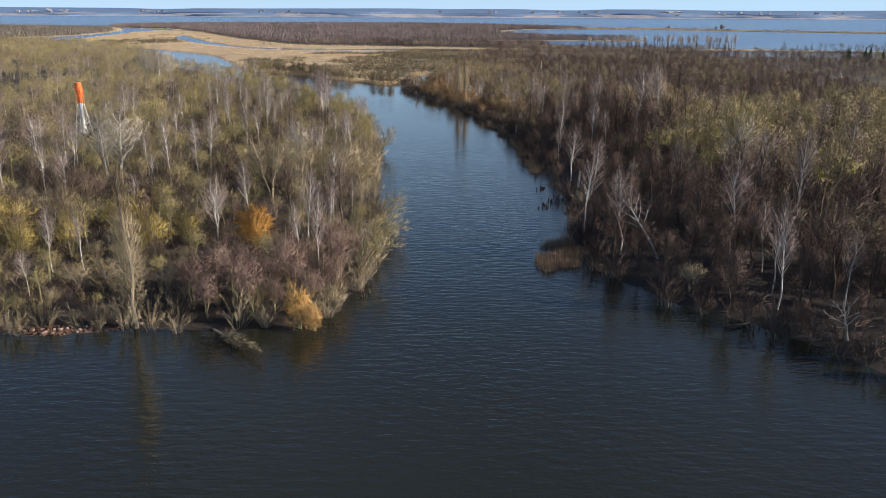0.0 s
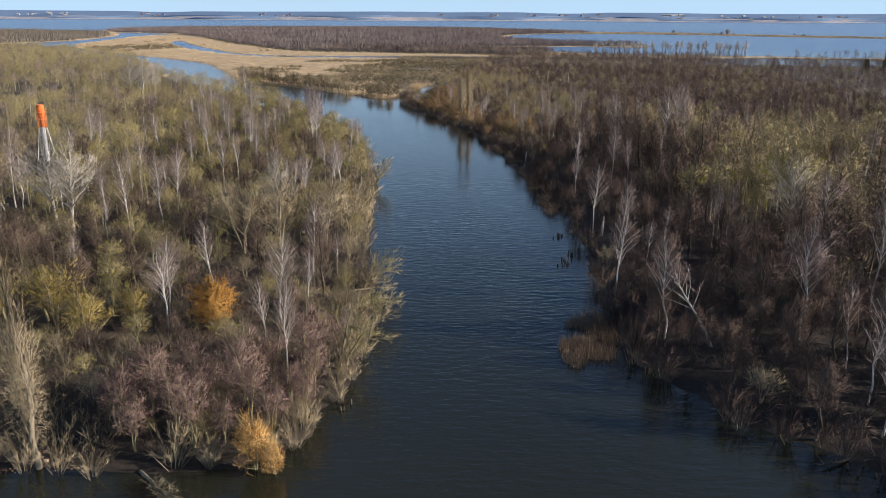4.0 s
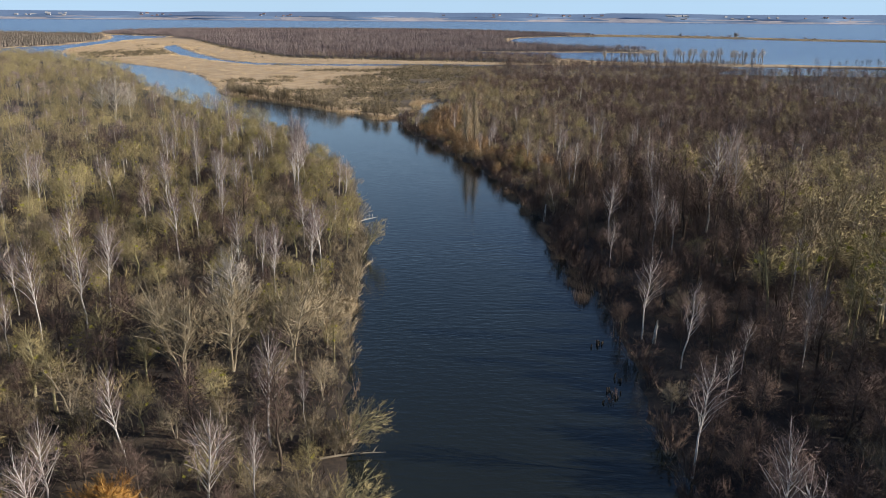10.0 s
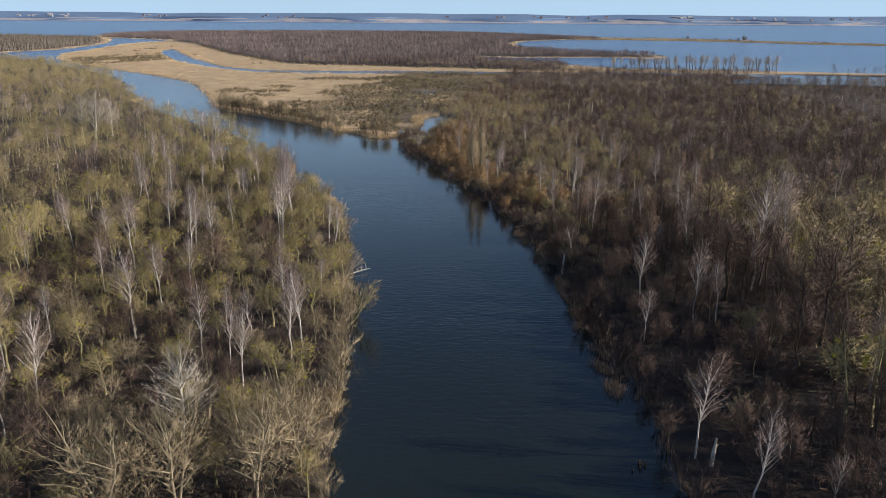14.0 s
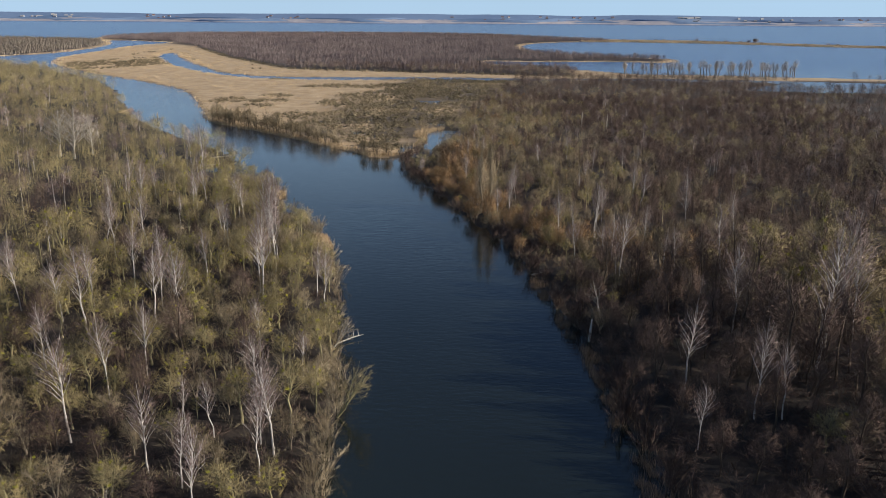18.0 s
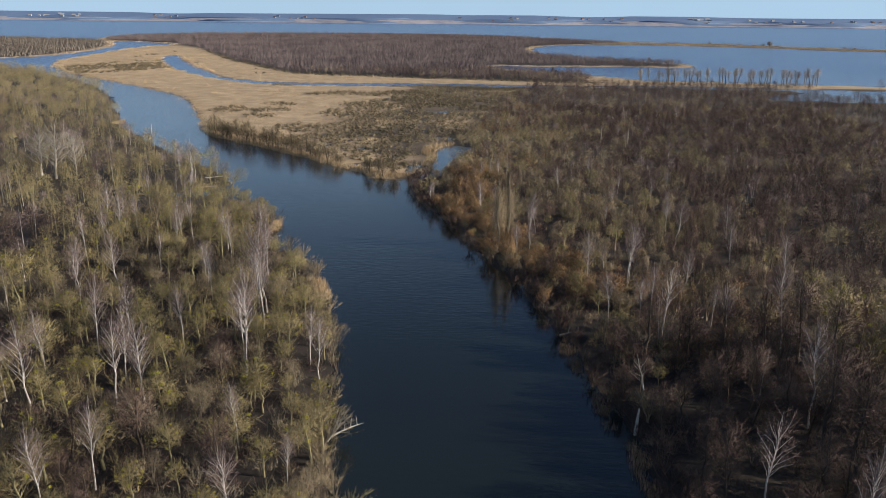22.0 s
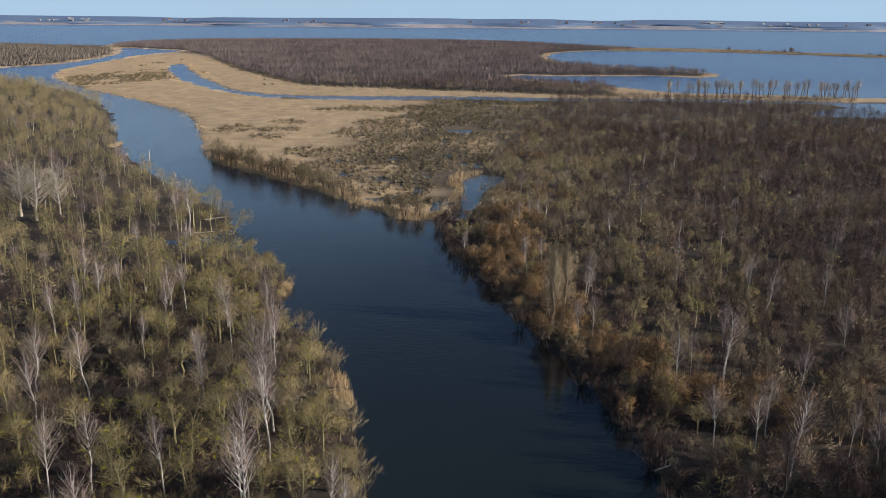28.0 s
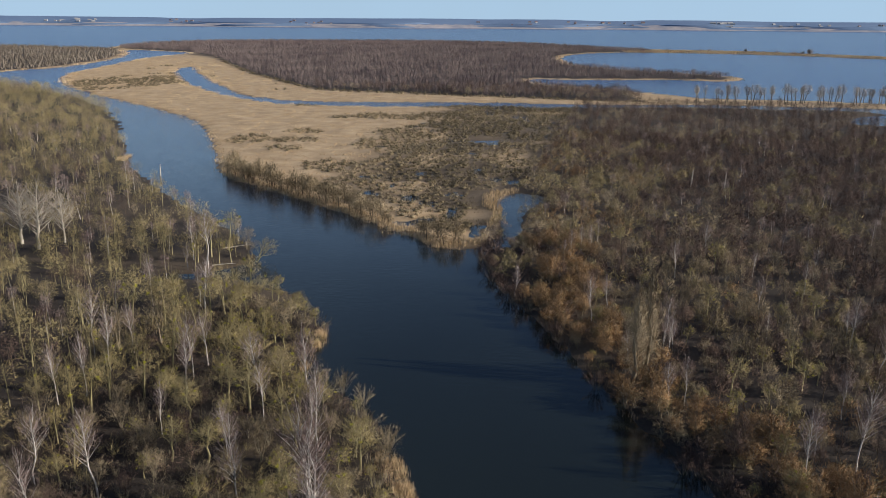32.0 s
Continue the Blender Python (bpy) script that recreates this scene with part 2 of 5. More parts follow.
# ---- mesh helpers ----
def mesh_of(name, v, f, mats, index=None):
    """A mesh from arrays of vertices (with or without normals) and triangles."""
    me = bpy.data.meshes.new(name)
    v, f = np.asarray(v, np.float32), np.asarray(f, np.int32)
    v, normals = np.ascontiguousarray(v[:, :3]), np.ascontiguousarray(v[:, 3:])
    me.vertices.add(len(v))
    me.vertices.foreach_set("co", v.ravel())
    k = f.shape[1]
    me.loops.add(f.size)
    me.loops.foreach_set("vertex_index", f.ravel())
    me.polygons.add(len(f))
    me.polygons.foreach_set("loop_start", np.arange(0, f.size, k, dtype=np.int32))
    for m in mats:
        me.materials.append(m)
    if index is not None:
        me.polygons.foreach_set("material_index", np.asarray(index, np.int32))
    me.update()
    me.validate()
    if normals.size:
        me.attributes.new("custom_normal", "FLOAT_VECTOR", "POINT").data.foreach_set("vector", normals.ravel())
        me.update()
    return me


def part(name, bm, mat, parent=None, label=""):
    me = bpy.data.meshes.new(name)
    bm.to_mesh(me)
    bm.free()
    me.materials.append(mat)
    ob = new(name, me)
    ob.parent = parent
    return tagged(ob, label) if label else ob


def box(bm, size, at=(0, 0, 0), turn=0.0, bevel=0.0):
    r = bmesh.ops.create_cube(bm, size=1, matrix=Matrix.Translation(at) @ Matrix.Rotation(turn, 4, "Z") @ Matrix.Diagonal((*size, 1)))
    if bevel:
        edges = list({e for v in r["verts"] for e in v.link_edges})
        bmesh.ops.bevel(bm, geom=edges, offset=bevel, segments=2, affect="EDGES")


def rod(bm, a, b, r0, r1, sides=8):
    a, b = Vector(a), Vector(b)
    m = Matrix.Translation((a + b) / 2) @ (b - a).to_track_quat("Z", "Y").to_matrix().to_4x4()
    bmesh.ops.create_cone(bm, cap_ends=True, segments=sides, radius1=r0, radius2=r1, depth=(b - a).length, matrix=m)


class Soup:
    """Triangles gathered piece by piece."""

    def __init__(self):
        self.v, self.f, self.n = [], [], 0

    def add(self, v, f, n=None):
        v, f = np.asarray(v, float), np.asarray(f, int)
        if n is None:
            g = np.cross(v[f[:, 1]] - v[f[:, 0]], v[f[:, 2]] - v[f[:, 0]])
            n = np.zeros_like(v)
            for k in range(3):
                np.add.at(n, f[:, k], g)
        self.v.append(np.concatenate([v, unit(n)], 1))
        self.f.append(f + self.n)
        self.n += len(v)

    def arrays(self):
        if not self.v:
            return np.zeros((0, 6)), np.zeros((0, 3), int)
        return np.concatenate(self.v), np.concatenate(self.f)

    def tube(self, pts, radii, sides=4):
        pts = np.asarray(pts, float)
        ang = np.arange(sides) * 2 * np.pi / sides
        rings = []
        for i, p in enumerate(pts):
            d = pts[min(i + 1, len(pts) - 1)] - pts[max(i - 1, 0)]
            d = d / (np.linalg.norm(d) + 1e-9)
            u = np.cross(d, (0.31, 0.95, 0.05))
            u /= np.linalg.norm(u) + 1e-9
            w = np.cross(d, u)
            rings.append(p + radii[i] * (np.cos(ang)[:, None] * u + np.sin(ang)[:, None] * w))
        f = []
        for i in range(len(pts) - 1):
            for k in range(sides):
                a, b = i * sides + k, i * sides + (k + 1) % sides
                f += [(a, b, b + sides), (a, b + sides, a + sides)]
        self.add(np.concatenate(rings), f)

    def blades(self, start, way, width, rng, face=None):
        """One slim triangle along each way; its normal follows the crown's face, as a round twig's light does."""
        start, way = np.asarray(start, float), np.asarray(way, float)
        side = np.cross(way, rng.normal(size=way.shape) if face is None else face + rng.normal(0, 0.45, way.shape))
        side /= np.linalg.norm(side, axis=1)[:, None] + 1e-9
        w = np.broadcast_to(np.asarray(width, float), (len(way),))[:, None] / 2
        flip = np.zeros((len(way), 1), bool) if face is None else ((np.cross(2 * side, way) * face).sum(1) < 0)[:, None]
        side = np.where(flip, -side, side)
        v = np.stack([start - side * w, start + side * w, start + way], 1).reshape(-1, 3)
        n = np.cross(side, way) if face is None else unit(face) + 0.35 * unit(np.cross(side, way)) + rng.normal(0, 0.12, way.shape)
        self.add(v, np.arange(len(v)).reshape(-1, 3), np.repeat(n, 3, 0))


def unit(v):
    return v / (np.linalg.norm(v, axis=-1, keepdims=True) + 1e-9)


# ---- plan: shores in metres ----
LEFT_BANK = [(-3200, 60), (-300, 86), (-120, 91), (-60, 96), (-55, 94.5), (-50, 95), (-47, 97.5), (-42, 98), (-35, 96.5), (-30, 97.5), (-24, 97), (-19, 98),
             (-15, 105), (-12, 113), (-11, 135), (-13, 152), (-14.5, 170), (-17, 190), (-20, 213), (-19.5, 235), (-22.5, 252), (-26.5, 275), (-29.5, 295), (-33, 318),
             (-40, 336), (-49, 353), (-58, 361), (-64, 364), (-59, 371), (-61, 388), (-70, 407), (-84, 418), (-98, 421), (-116, 419), (-118, 423), (-107, 425), (-95, 431), (-91, 438)]
LEFT_FAR = [(-101, 460), (-141, 509), (-175, 555), (-203, 594), (-206, 606), (-225, 650), (-243, 678), (-270, 740), (-330, 835), (-406, 925), (-500, 1000), (-585, 1075),
            (-620, 1140), (-612, 1190), (-580, 1256), (-607, 1480), (-645, 1595), (-690, 1700), (-735, 1790), (-840, 1850), (-1100, 1930), (-3200, 2100)]
RIGHT_BANK = [(3200, 20), (300, 55), (120, 68), (60, 78), (53, 86), (47, 95), (42, 102), (35, 106), (31, 114), (27, 122), (26, 130), (26, 145), (27, 160), (28, 180),
              (29, 205), (27, 216), (25, 232), (24, 262), (21, 280), (19, 297), (16, 312), (9, 338), (2, 354), (-3, 372), (-9, 392), (-17, 415), (-22, 436), (-23, 450), (-18, 462)]
REED_EDGE = [(-33, 450), (-55, 477), (-77, 500), (-105, 527), (-139, 559), (-151, 580), (-157, 600), (-189, 683), (-227, 759), (-263, 799), (-322, 861),
             (-388, 926), (-450, 1008), (-492, 1076), (-530, 1180), (-538, 1283), (-562, 1420), (-575, 1540), (-550, 1640), (-580, 1700), (-660, 1745)]
FAR_EDGE = [(-760, 1800), (-820, 1900), (-820, 2100), (-700, 2320), (-140, 2420), (100, 2300), (250, 2090), (283, 1997), (413, 1968), (560, 1935), (640, 1840), (748, 1750),
            (1250, 1440), (1240, 1420), (707, 1670), (610, 1770), (491, 1835), (307, 1872), (220, 1830), (140, 1721), (115, 1550), (120, 1400), (200, 1290), (275, 1240),
            (300, 1195), (288, 1160), (259, 1135), (211, 1153), (130, 1142), (77, 1135), (39, 1146), (30, 1110), (60, 1060), (120, 1010), (165, 960), (182, 932),
            (218, 936), (275, 928), (330, 912), (480, 880), (900, 770), (3200, 300)]
CHANNEL = [(-419, 1303), (-395, 1240), (-350, 1137), (-274, 985), (-237, 917), (-193, 884), (-142, 876), (-95, 881), (-22, 884), (48, 878), (120, 882), (186, 884), (260, 878),
           (330, 866), (480, 830), (900, 720), (3200, 240), (3200, 120), (900, 600), (480, 735), (330, 762), (275, 762), (245, 770), (247, 790), (262, 812), (300, 830),
           (290, 846), (252, 860), (186, 864), (130, 863), (75, 861), (28, 850), (-22, 859), (-91, 845), (-156, 849), (-197, 861), (-252, 915), (-306, 994), (-364, 1093), (-417, 1224), (-430, 1275)]
CREEK = [(-22, 456), (-16, 472), (-15, 488), (-14, 502), (-18, 514), (-16, 530), (-6, 537), (4, 531), (2, 518), (-6, 508), (-9, 488), (-11, 470), (-15, 455)]


def smooth(points, times=2):
    """Cuts the corners of a closed outline."""
    p = np.array(points, float)
    for _ in range(times):
        q = np.roll(p, -1, 0)
        p = np.stack([0.75 * p + 0.25 * q, 0.25 * p + 0.75 * q], 1).reshape(-1, 2)
    return p


def inside_distance(poly, x, y):
    """Metres from the outline, positive inside."""
    x, y = np.asarray(x, float), np.asarray(y, float)
    a, d = poly, np.roll(poly, -1, 0) - poly
    n2, by = (d ** 2).sum(1) + 1e-9, a[:, 1] + d[:, 1]
    slope = d[:, 0] / np.where(d[:, 1] == 0, 1e-9, d[:, 1])
    out = np.empty(len(x))
    for k in range(0, len(x), 4000):
        px, py = x[k:k + 4000, None], y[k:k + 4000, None]
        ex, ey = px - a[:, 0], py - a[:, 1]
        t = np.clip((ex * d[:, 0] + ey * d[:, 1]) / n2, 0, 1)
        best = ((ex - t * d[:, 0]) ** 2 + (ey - t * d[:, 1]) ** 2).min(1)
        odd = (((a[:, 1] > py) != (by > py)) & (ex < ey * slope)).sum(1) % 2
        out[k:k + 4000] = np.where(odd == 1, 1, -1) * np.sqrt(best)
    return out


WEST = smooth(LEFT_BANK + LEFT_FAR, 1)
EAST = smooth(RIGHT_BANK + REED_EDGE + FAR_EDGE, 1)
INLETS = [smooth(CHANNEL, 1), smooth(CREEK, 1)]


def vnoise(x, y, size, seed=0):
    """Smooth noise from 0 to 1, with lumps of that size in metres."""
    x, y = np.asarray(x, float) / size + 37.7 * seed, np.asarray(y, float) / size - 11.3 * seed
    i, j = np.floor(x), np.floor(y)
    u, v = x - i, y - j
    u, v = u * u * (3 - 2 * u), v * v * (3 - 2 * v)

    def h(a, b):
        s = np.sin(a * 127.1 + b * 311.7 + seed * 74.7) * 43758.5453
        return s - np.floor(s)

    return (h(i, j) * (1 - u) + h(i + 1, j) * u) * (1 - v) + (h(i, j + 1) * (1 - u) + h(i + 1, j + 1) * u) * v


def far_shore(x):
    return 4560 + 60 * np.sin(x / 420.0) + 35 * np.sin(x / 130.0 + 2) - 0.02 * np.abs(x + 200)


def plan(x, y):
    """Distance from the water, and whether the land is the west one."""
    x, y = np.asarray(x, float), np.asarray(y, float)
    west, east = inside_distance(WEST, x, y), inside_distance(EAST, x, y)
    land = np.maximum(west, east)
    for hole in INLETS:
        land = np.minimum(land, -inside_distance(hole, x, y))
    wob = (vnoise(x, y, 5, 3) - 0.5) * 2.4 + (vnoise(x, y, 1.8, 4) - 0.5) * 1.0
    land = land + np.where(y < 700, wob, wob * 3)
    return land, west > 0


def marsh_line(y):
    """East end of the open marsh at each y."""
    return np.interp(y, [440, 500, 560, 700, 860, 900], [-22, -12, 2, 30, 62, 66])


def open_marsh(x, y):
    """How far a place is open reedbed and low bushes rather than wood, 0 to 1."""
    x, y = np.asarray(x, float), np.asarray(y, float)
    out = np.zeros(len(x))
    near = (y > 445) & (y < 1700) & (np.abs(x) < 900)
    if near.any():
        out[near] = marsh_share(x[near], y[near])
    return out


def marsh_share(x, y):
    east = inside_distance(EAST, x, y) > -3
    s = np.clip((marsh_line(y) - x) / 14, 0, 1) * np.clip((y - 452) / 8, 0, 1) * (x > -600) * (y < 870) * east
    north = np.clip((np.interp(x, [-600, -480, -300, -180, 0, 120, 190], [1690, 1560, 1180, 985, 935, 905, 900]) - y) / 15, 0, 1) * (y >= 860) * (x < 190) * east
    shore = (y > 860) * (x >= 120) * (y < 1000)
    return np.clip(s + north + shore, 0, 1)


def ground_height(x, y, land=None):
    if land is None:
        land = plan(x, y)[0]
    z = np.clip(land * 0.28, -2.0, 0.45) + np.where(land > 4, (vnoise(x, y, 14, 1) - 0.42) * 0.9 + (vnoise(x, y, 4, 2) - 0.5) * 0.25, 0)
    z = np.where(land > 4, np.where(open_marsh(x, y) > 0.5, np.where((vnoise(x, y, 9, 14) > 0.8) & (x > -85) & (y < 860), -0.25, np.maximum(z, 0.12)), z), z)
    far = y - far_shore(x)
    hills = np.clip(far / 330, 0, 1) ** 0.8 * (43 + 7 * vnoise(x, y, 500, 5)) + 1.0
    return np.where(far > -20, np.where(far > 0, hills, -1.0), z)


def steps(stops):
    """Grid lines: from, step; the step grows evenly to the next stop."""
    out = [stops[0][0]]
    for (a, s0), (b, s1) in zip(stops, stops[1:]):
        p = a
        while p < b - 1e-6:
            p = min(b, p + s0 + (s1 - s0) * (p - a) / (b - a))
            out.append(p)
    return np.array(out)


def sedge(x, y):
    """Share of brown sedge in the bushy part of the marsh, 0 to 1."""
    return np.clip((x + 104 - 30 * (y - 560) / 300) / 40, 0, 1) * (y < 870) * (y > 475) * np.clip(vnoise(x, y, 24, 36) * 3.0 - 0.4, 0, 1)


def build_ground():
    gx = steps([(-3300, 120), (-900, 26), (-220, 6), (-110, 4.0), (60, 4.0), (110, 6), (320, 14), (900, 90), (3300, 140)])
    gy = steps([(20, 12), (78, 3), (92, 3.0), (470, 4.0), (620, 6), (950, 7), (1300, 12), (2450, 60), (4380, 40), (4560, 16), (4900, 30)])
    x, y = np.meshgrid(gx, gy)
    x, y = x.ravel(), y.ravel()
    land, _ = plan(x, y)
    z = ground_height(x, y, land)
    nx, ny = len(gx), len(gy)
    i = np.arange((nx - 1) * (ny - 1))
    a = (i // (nx - 1)) * nx + i % (nx - 1)
    me = mesh_of("ground", np.stack([x, y, z], 1), np.stack([a, a + 1, a + nx + 1, a + nx], 1), [GROUND, HAZED_FIELDS, SHORE_FIELDS], ((y > far_shore(x) - 60).astype(int) + ((y > far_shore(x) - 60) & (y < far_shore(x) + 105)))[a + nx])
    reed = np.maximum(open_marsh(x, y) * (land > -1), np.clip((14 - land) / 6, 0, 1) * (y > 1000) * (y < 2500) * (land > -2))
    reed = reed * (1 - 0.8 * sedge(x, y))
    reed = np.maximum(reed, 0.16 * (y > far_shore(x) - 5))
    reed = np.maximum(reed, 0.35 * np.clip((30 - (y - far_shore(x))) / 30, 0, 1) * (y > 4400))
    reed = np.maximum(reed, 0.10 * (vnoise(x, y, 26, 9) > 0.72) * (y < 900))
    at = me.attributes.new("reedbed", "FLOAT", "POINT")
    at.data.foreach_set("value", reed.astype(np.float32))
    me.polygons.foreach_set("use_smooth", np.ones(len(me.polygons), bool))
    tagged(new("ground", me), "flat marshy ground with brown leaf litter and tan reedbeds", "ground", kind="structure")


build_ground()
bm = bmesh.new()
bmesh.ops.create_grid(bm, x_segments=8, y_segments=8, size=1, matrix=Matrix.Translation((0, 2300, 0)) @ Matrix.Diagonal((3300, 2600, 1, 1)))
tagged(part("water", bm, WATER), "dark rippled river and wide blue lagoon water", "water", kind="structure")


# ---- trees ----
def profile(shape, q):
    if shape == "round":
        return max(0.25, math.sqrt(max(0.0, 1 - (1.55 * (q - 0.42)) ** 2)))
    if shape == "cone":
        return max(0.15, 1.05 - q)
    if shape == "column":
        return max(0.35, math.sin(math.pi * min(1, 0.18 + 0.80 * q)))
    return max(0.3, 1 - 0.6 * abs(q - 0.6) / 0.6)


def spray(fine, heart, egg, count, length, width, rng, seed, lift=0.3, inner=0.45):
    """Fine twigs all through the outer part of an egg-shaped crown with lumps and hollows."""
    d = unit(rng.normal(size=(count, 3)) + (0, 0, 0.25))
    lumps = 0.80 + 0.17 * np.sin(d[:, 0] * 4.3 + seed) * np.cos(d[:, 1] * 4.7 + 2 * seed) + 0.09 * np.sin(d[:, 2] * 7 + d[:, 0] * 5 + seed)
    p = heart + egg * d * (rng.uniform(inner ** 2, 1, count) ** 0.5 * lumps)[:, None]
    w = unit(0.8 * d + rng.normal(0, 0.5, (count, 3)) + (0, 0, lift)) * length * rng.uniform(0.5, 1.35, (count, 1))
    fine.blades(p - 0.3 * w, w, width * rng.uniform(0.6, 1.3, count), rng, unit(d / egg))


def grow(seed, height=14, stems=1, radius=0.16, base=0.35, limbs=14, reach=2.6, rise=0.8, subs=5, twigs=6, tlen=1.1, twidth=0.05,
         shape="round", lean=0.06, spread=0.0, sides=5, limb_sides=3, mistletoe=0, bend=(0, 0), lift=0.3, rings=7, dome=True, split=False, haze=0, hlen=0.9, hwide=0.1, fan=0.5, flat=0.52, stout=1.0):
    """Wood, twigs and mistletoe of one bare tree standing at the origin."""
    rng = np.random.default_rng(seed)
    wood, fine, balls, boughs = Soup(), Soup(), [], []
    up = np.array((0, 0, 1.0))
    for s in range(stems):
        az0 = 2 * math.pi * s / stems + rng.uniform(0, 1)
        tilt = np.array((math.cos(az0), math.sin(az0), 0)) * spread + np.append(rng.normal(0, lean, 2), 0)
        tall = height * (rng.uniform(0.78, 1.0) if stems > 1 else 1.0)
        q = np.linspace(0, 1, 7)
        axis = q[:, None] * tall * up + (q[:, None] ** 1.2) * tilt * tall + np.append(np.array(bend), 0) * (q[:, None] ** 2)
        axis[1:-1, :2] += rng.normal(0, 0.012 * tall, (5, 2))
        axis[0, 2] = -0.6
        use = np.unique(np.linspace(0, 6, rings).round().astype(int))
        wood.tube(axis[use], radius * (1.25 if stems == 1 else 0.85) * np.array([1.25, 1, 0.85, 0.66, 0.46, 0.26, 0.06])[use], sides)
        n = max(3, limbs // stems)
        for i in range(n):
            h = base + (0.98 - base) * (i + rng.uniform(0.1, 0.9)) / n
            j = min(int(h * 6), 5)
            start = axis[j] + (axis[j + 1] - axis[j]) * (h * 6 - j)
            az = i * 2.4 + rng.uniform(-0.5, 0.5) + az0
            el = rise * rng.uniform(0.8, 1.2) + 0.35 * max(0, h - 0.6)
            if spread and math.cos(az - az0) < 0:
                el += 0.25
            way = np.array((math.cos(az) * math.cos(el), math.sin(az) * math.cos(el), math.sin(el)))
            length = reach * profile(shape, (h - base) / (1 - base)) * rng.uniform(0.75, 1.2)
            if dome:
                # limb tips lie on an egg round the crown's heart, roots lower on the trunk
                u = -0.45 + 1.45 * (i + rng.uniform(0.2, 0.8)) / n
                ring = math.sqrt(max(0.0, 1 - u * u))
                heart, egg = axis[0] + (axis[6] - axis[0]) * (base + 0.46 * (1 - base)), np.array((reach, reach, tall * (1 - base) * flat))
                tip = heart + egg * np.array((math.cos(az) * ring, math.sin(az) * ring, u)) * rng.uniform(0.72, 1.06)
                h = min(0.9, base * 0.8 + (0.85 - base * 0.8) * (u + 0.45) / 1.45 * 0.85)
                j = min(int(h * 6), 5)
                start = axis[j] + (axis[j + 1] - axis[j]) * (h * 6 - j)
                length = float(np.linalg.norm(tip - start))
                way = (tip - start) / length
                mid = start + (tip - start) * 0.5 + up * 0.04 * length + rng.normal(0, 0.05 * length, 3)
                end = tip
            else:
                mid = start + way * length * 0.5 + rng.normal(0, 0.05 * length, 3)
                end = start + way * length + up * length * 0.16 + rng.normal(0, 0.07 * length, 3)
            r = stout * radius * 0.36 * (1 - 0.55 * h)
            if split:
                one = Soup()
                one.tube([start, mid, end], [r, r * 0.62, 0.015], 5)
                boughs.append(one.arrays())
            elif limb_sides > 1:
                wood.tube([start, mid, end], [r, r * 0.62, 0.015], limb_sides)
            else:
                wood.blades([start], [end - start], [r * 0.95], rng)
            k = max(1, int(round(subs * (0.6 + 0.4 * length / reach))))
            t = rng.uniform(0.3, 1.0, k)[:, None]
            p = np.where(t < 0.5, start + (mid - start) * t * 2, mid + (end - mid) * (t * 2 - 1))
            d = unit(unit(end - start) + rng.normal(0, fan, (k, 3)) + up * lift)
            sub = d * np.minimum(length * rng.uniform(0.22, 0.46, (k, 1)), 2.6)
            out = heart if dome else axis[0] + (axis[6] - axis[0]) * 0.45
            fine.blades(p, sub, twidth * 1.5, rng, unit(p - out))
            m = k * twigs
            o = np.repeat(np.arange(k), twigs)
            t2 = rng.uniform(0.15, 1.0, (m, 1))
            w = unit(d[o] + rng.normal(0, fan * 1.1, (m, 3)) + up * lift) * tlen * rng.uniform(0.5, 1.25, (m, 1))
            fine.blades(p[o] + sub[o] * t2, w, twidth, rng, unit(p[o] + sub[o] - out))
            if mistletoe and rng.random() < mistletoe:
                c = end - (end - start) * rng.uniform(0, 0.4)
                one = Soup()
                one.blades(np.repeat(c[None], 30, 0), unit(rng.normal(size=(30, 3))) * rng.uniform(0.3, 0.6, (30, 1)), 0.2, rng)
                balls.append(one.arrays())
        if haze:
            heart, egg = axis[0] + (axis[6] - axis[0]) * (base + 0.46 * (1 - base)), np.array((reach, reach, tall * (1 - base) * flat))
            spray(fine, heart, egg, haze // stems, hlen, hwide, rng, seed + s, lift * 0.4)
    return wood.arrays(), fine.arrays(), balls, boughs


def shrub(seed, height=3.5, wide=2.0, stems=16, twigs=14, tlen=0.8, twidth=0.06, sides=3):
    """A many-stemmed bush: stems fan out from the root and carry twigs all the way up."""
    rng = np.random.default_rng(seed)
    wood, fine = Soup(), Soup()
    for s in range(stems):
        az, out = rng.uniform(0, 6.283), math.sqrt(rng.uniform(0, 1))
        tip = np.array((math.cos(az) * wide * out, math.sin(az) * wide * out, height * (1 - 0.45 * out * out) * rng.uniform(0.8, 1.05)))
        mid = tip * (0.45, 0.45, 0.55)
        root = np.array((math.cos(az) * 0.2, math.sin(az) * 0.2, -0.5))
        if sides > 1:
            wood.tube([root, mid, tip], [0.032, 0.022, 0.006], sides)
        else:
            wood.blades([root], [tip - root], [0.06], rng)
        t = rng.uniform(0.25, 1.0, (twigs, 1))
        p = np.where(t < 0.5, root + (mid - root) * t * 2, mid + (tip - mid) * (t * 2 - 1))
        w = unit(unit(tip - root) + rng.normal(0, 0.55, (twigs, 3)) + (0, 0, 0.3)) * tlen * rng.uniform(0.6, 1.3, (twigs, 1))
        fine.blades(p, w, twidth, rng, unit(p - (0, 0, 0.3 * height)))
    return wood.arrays(), fine.arrays(), []


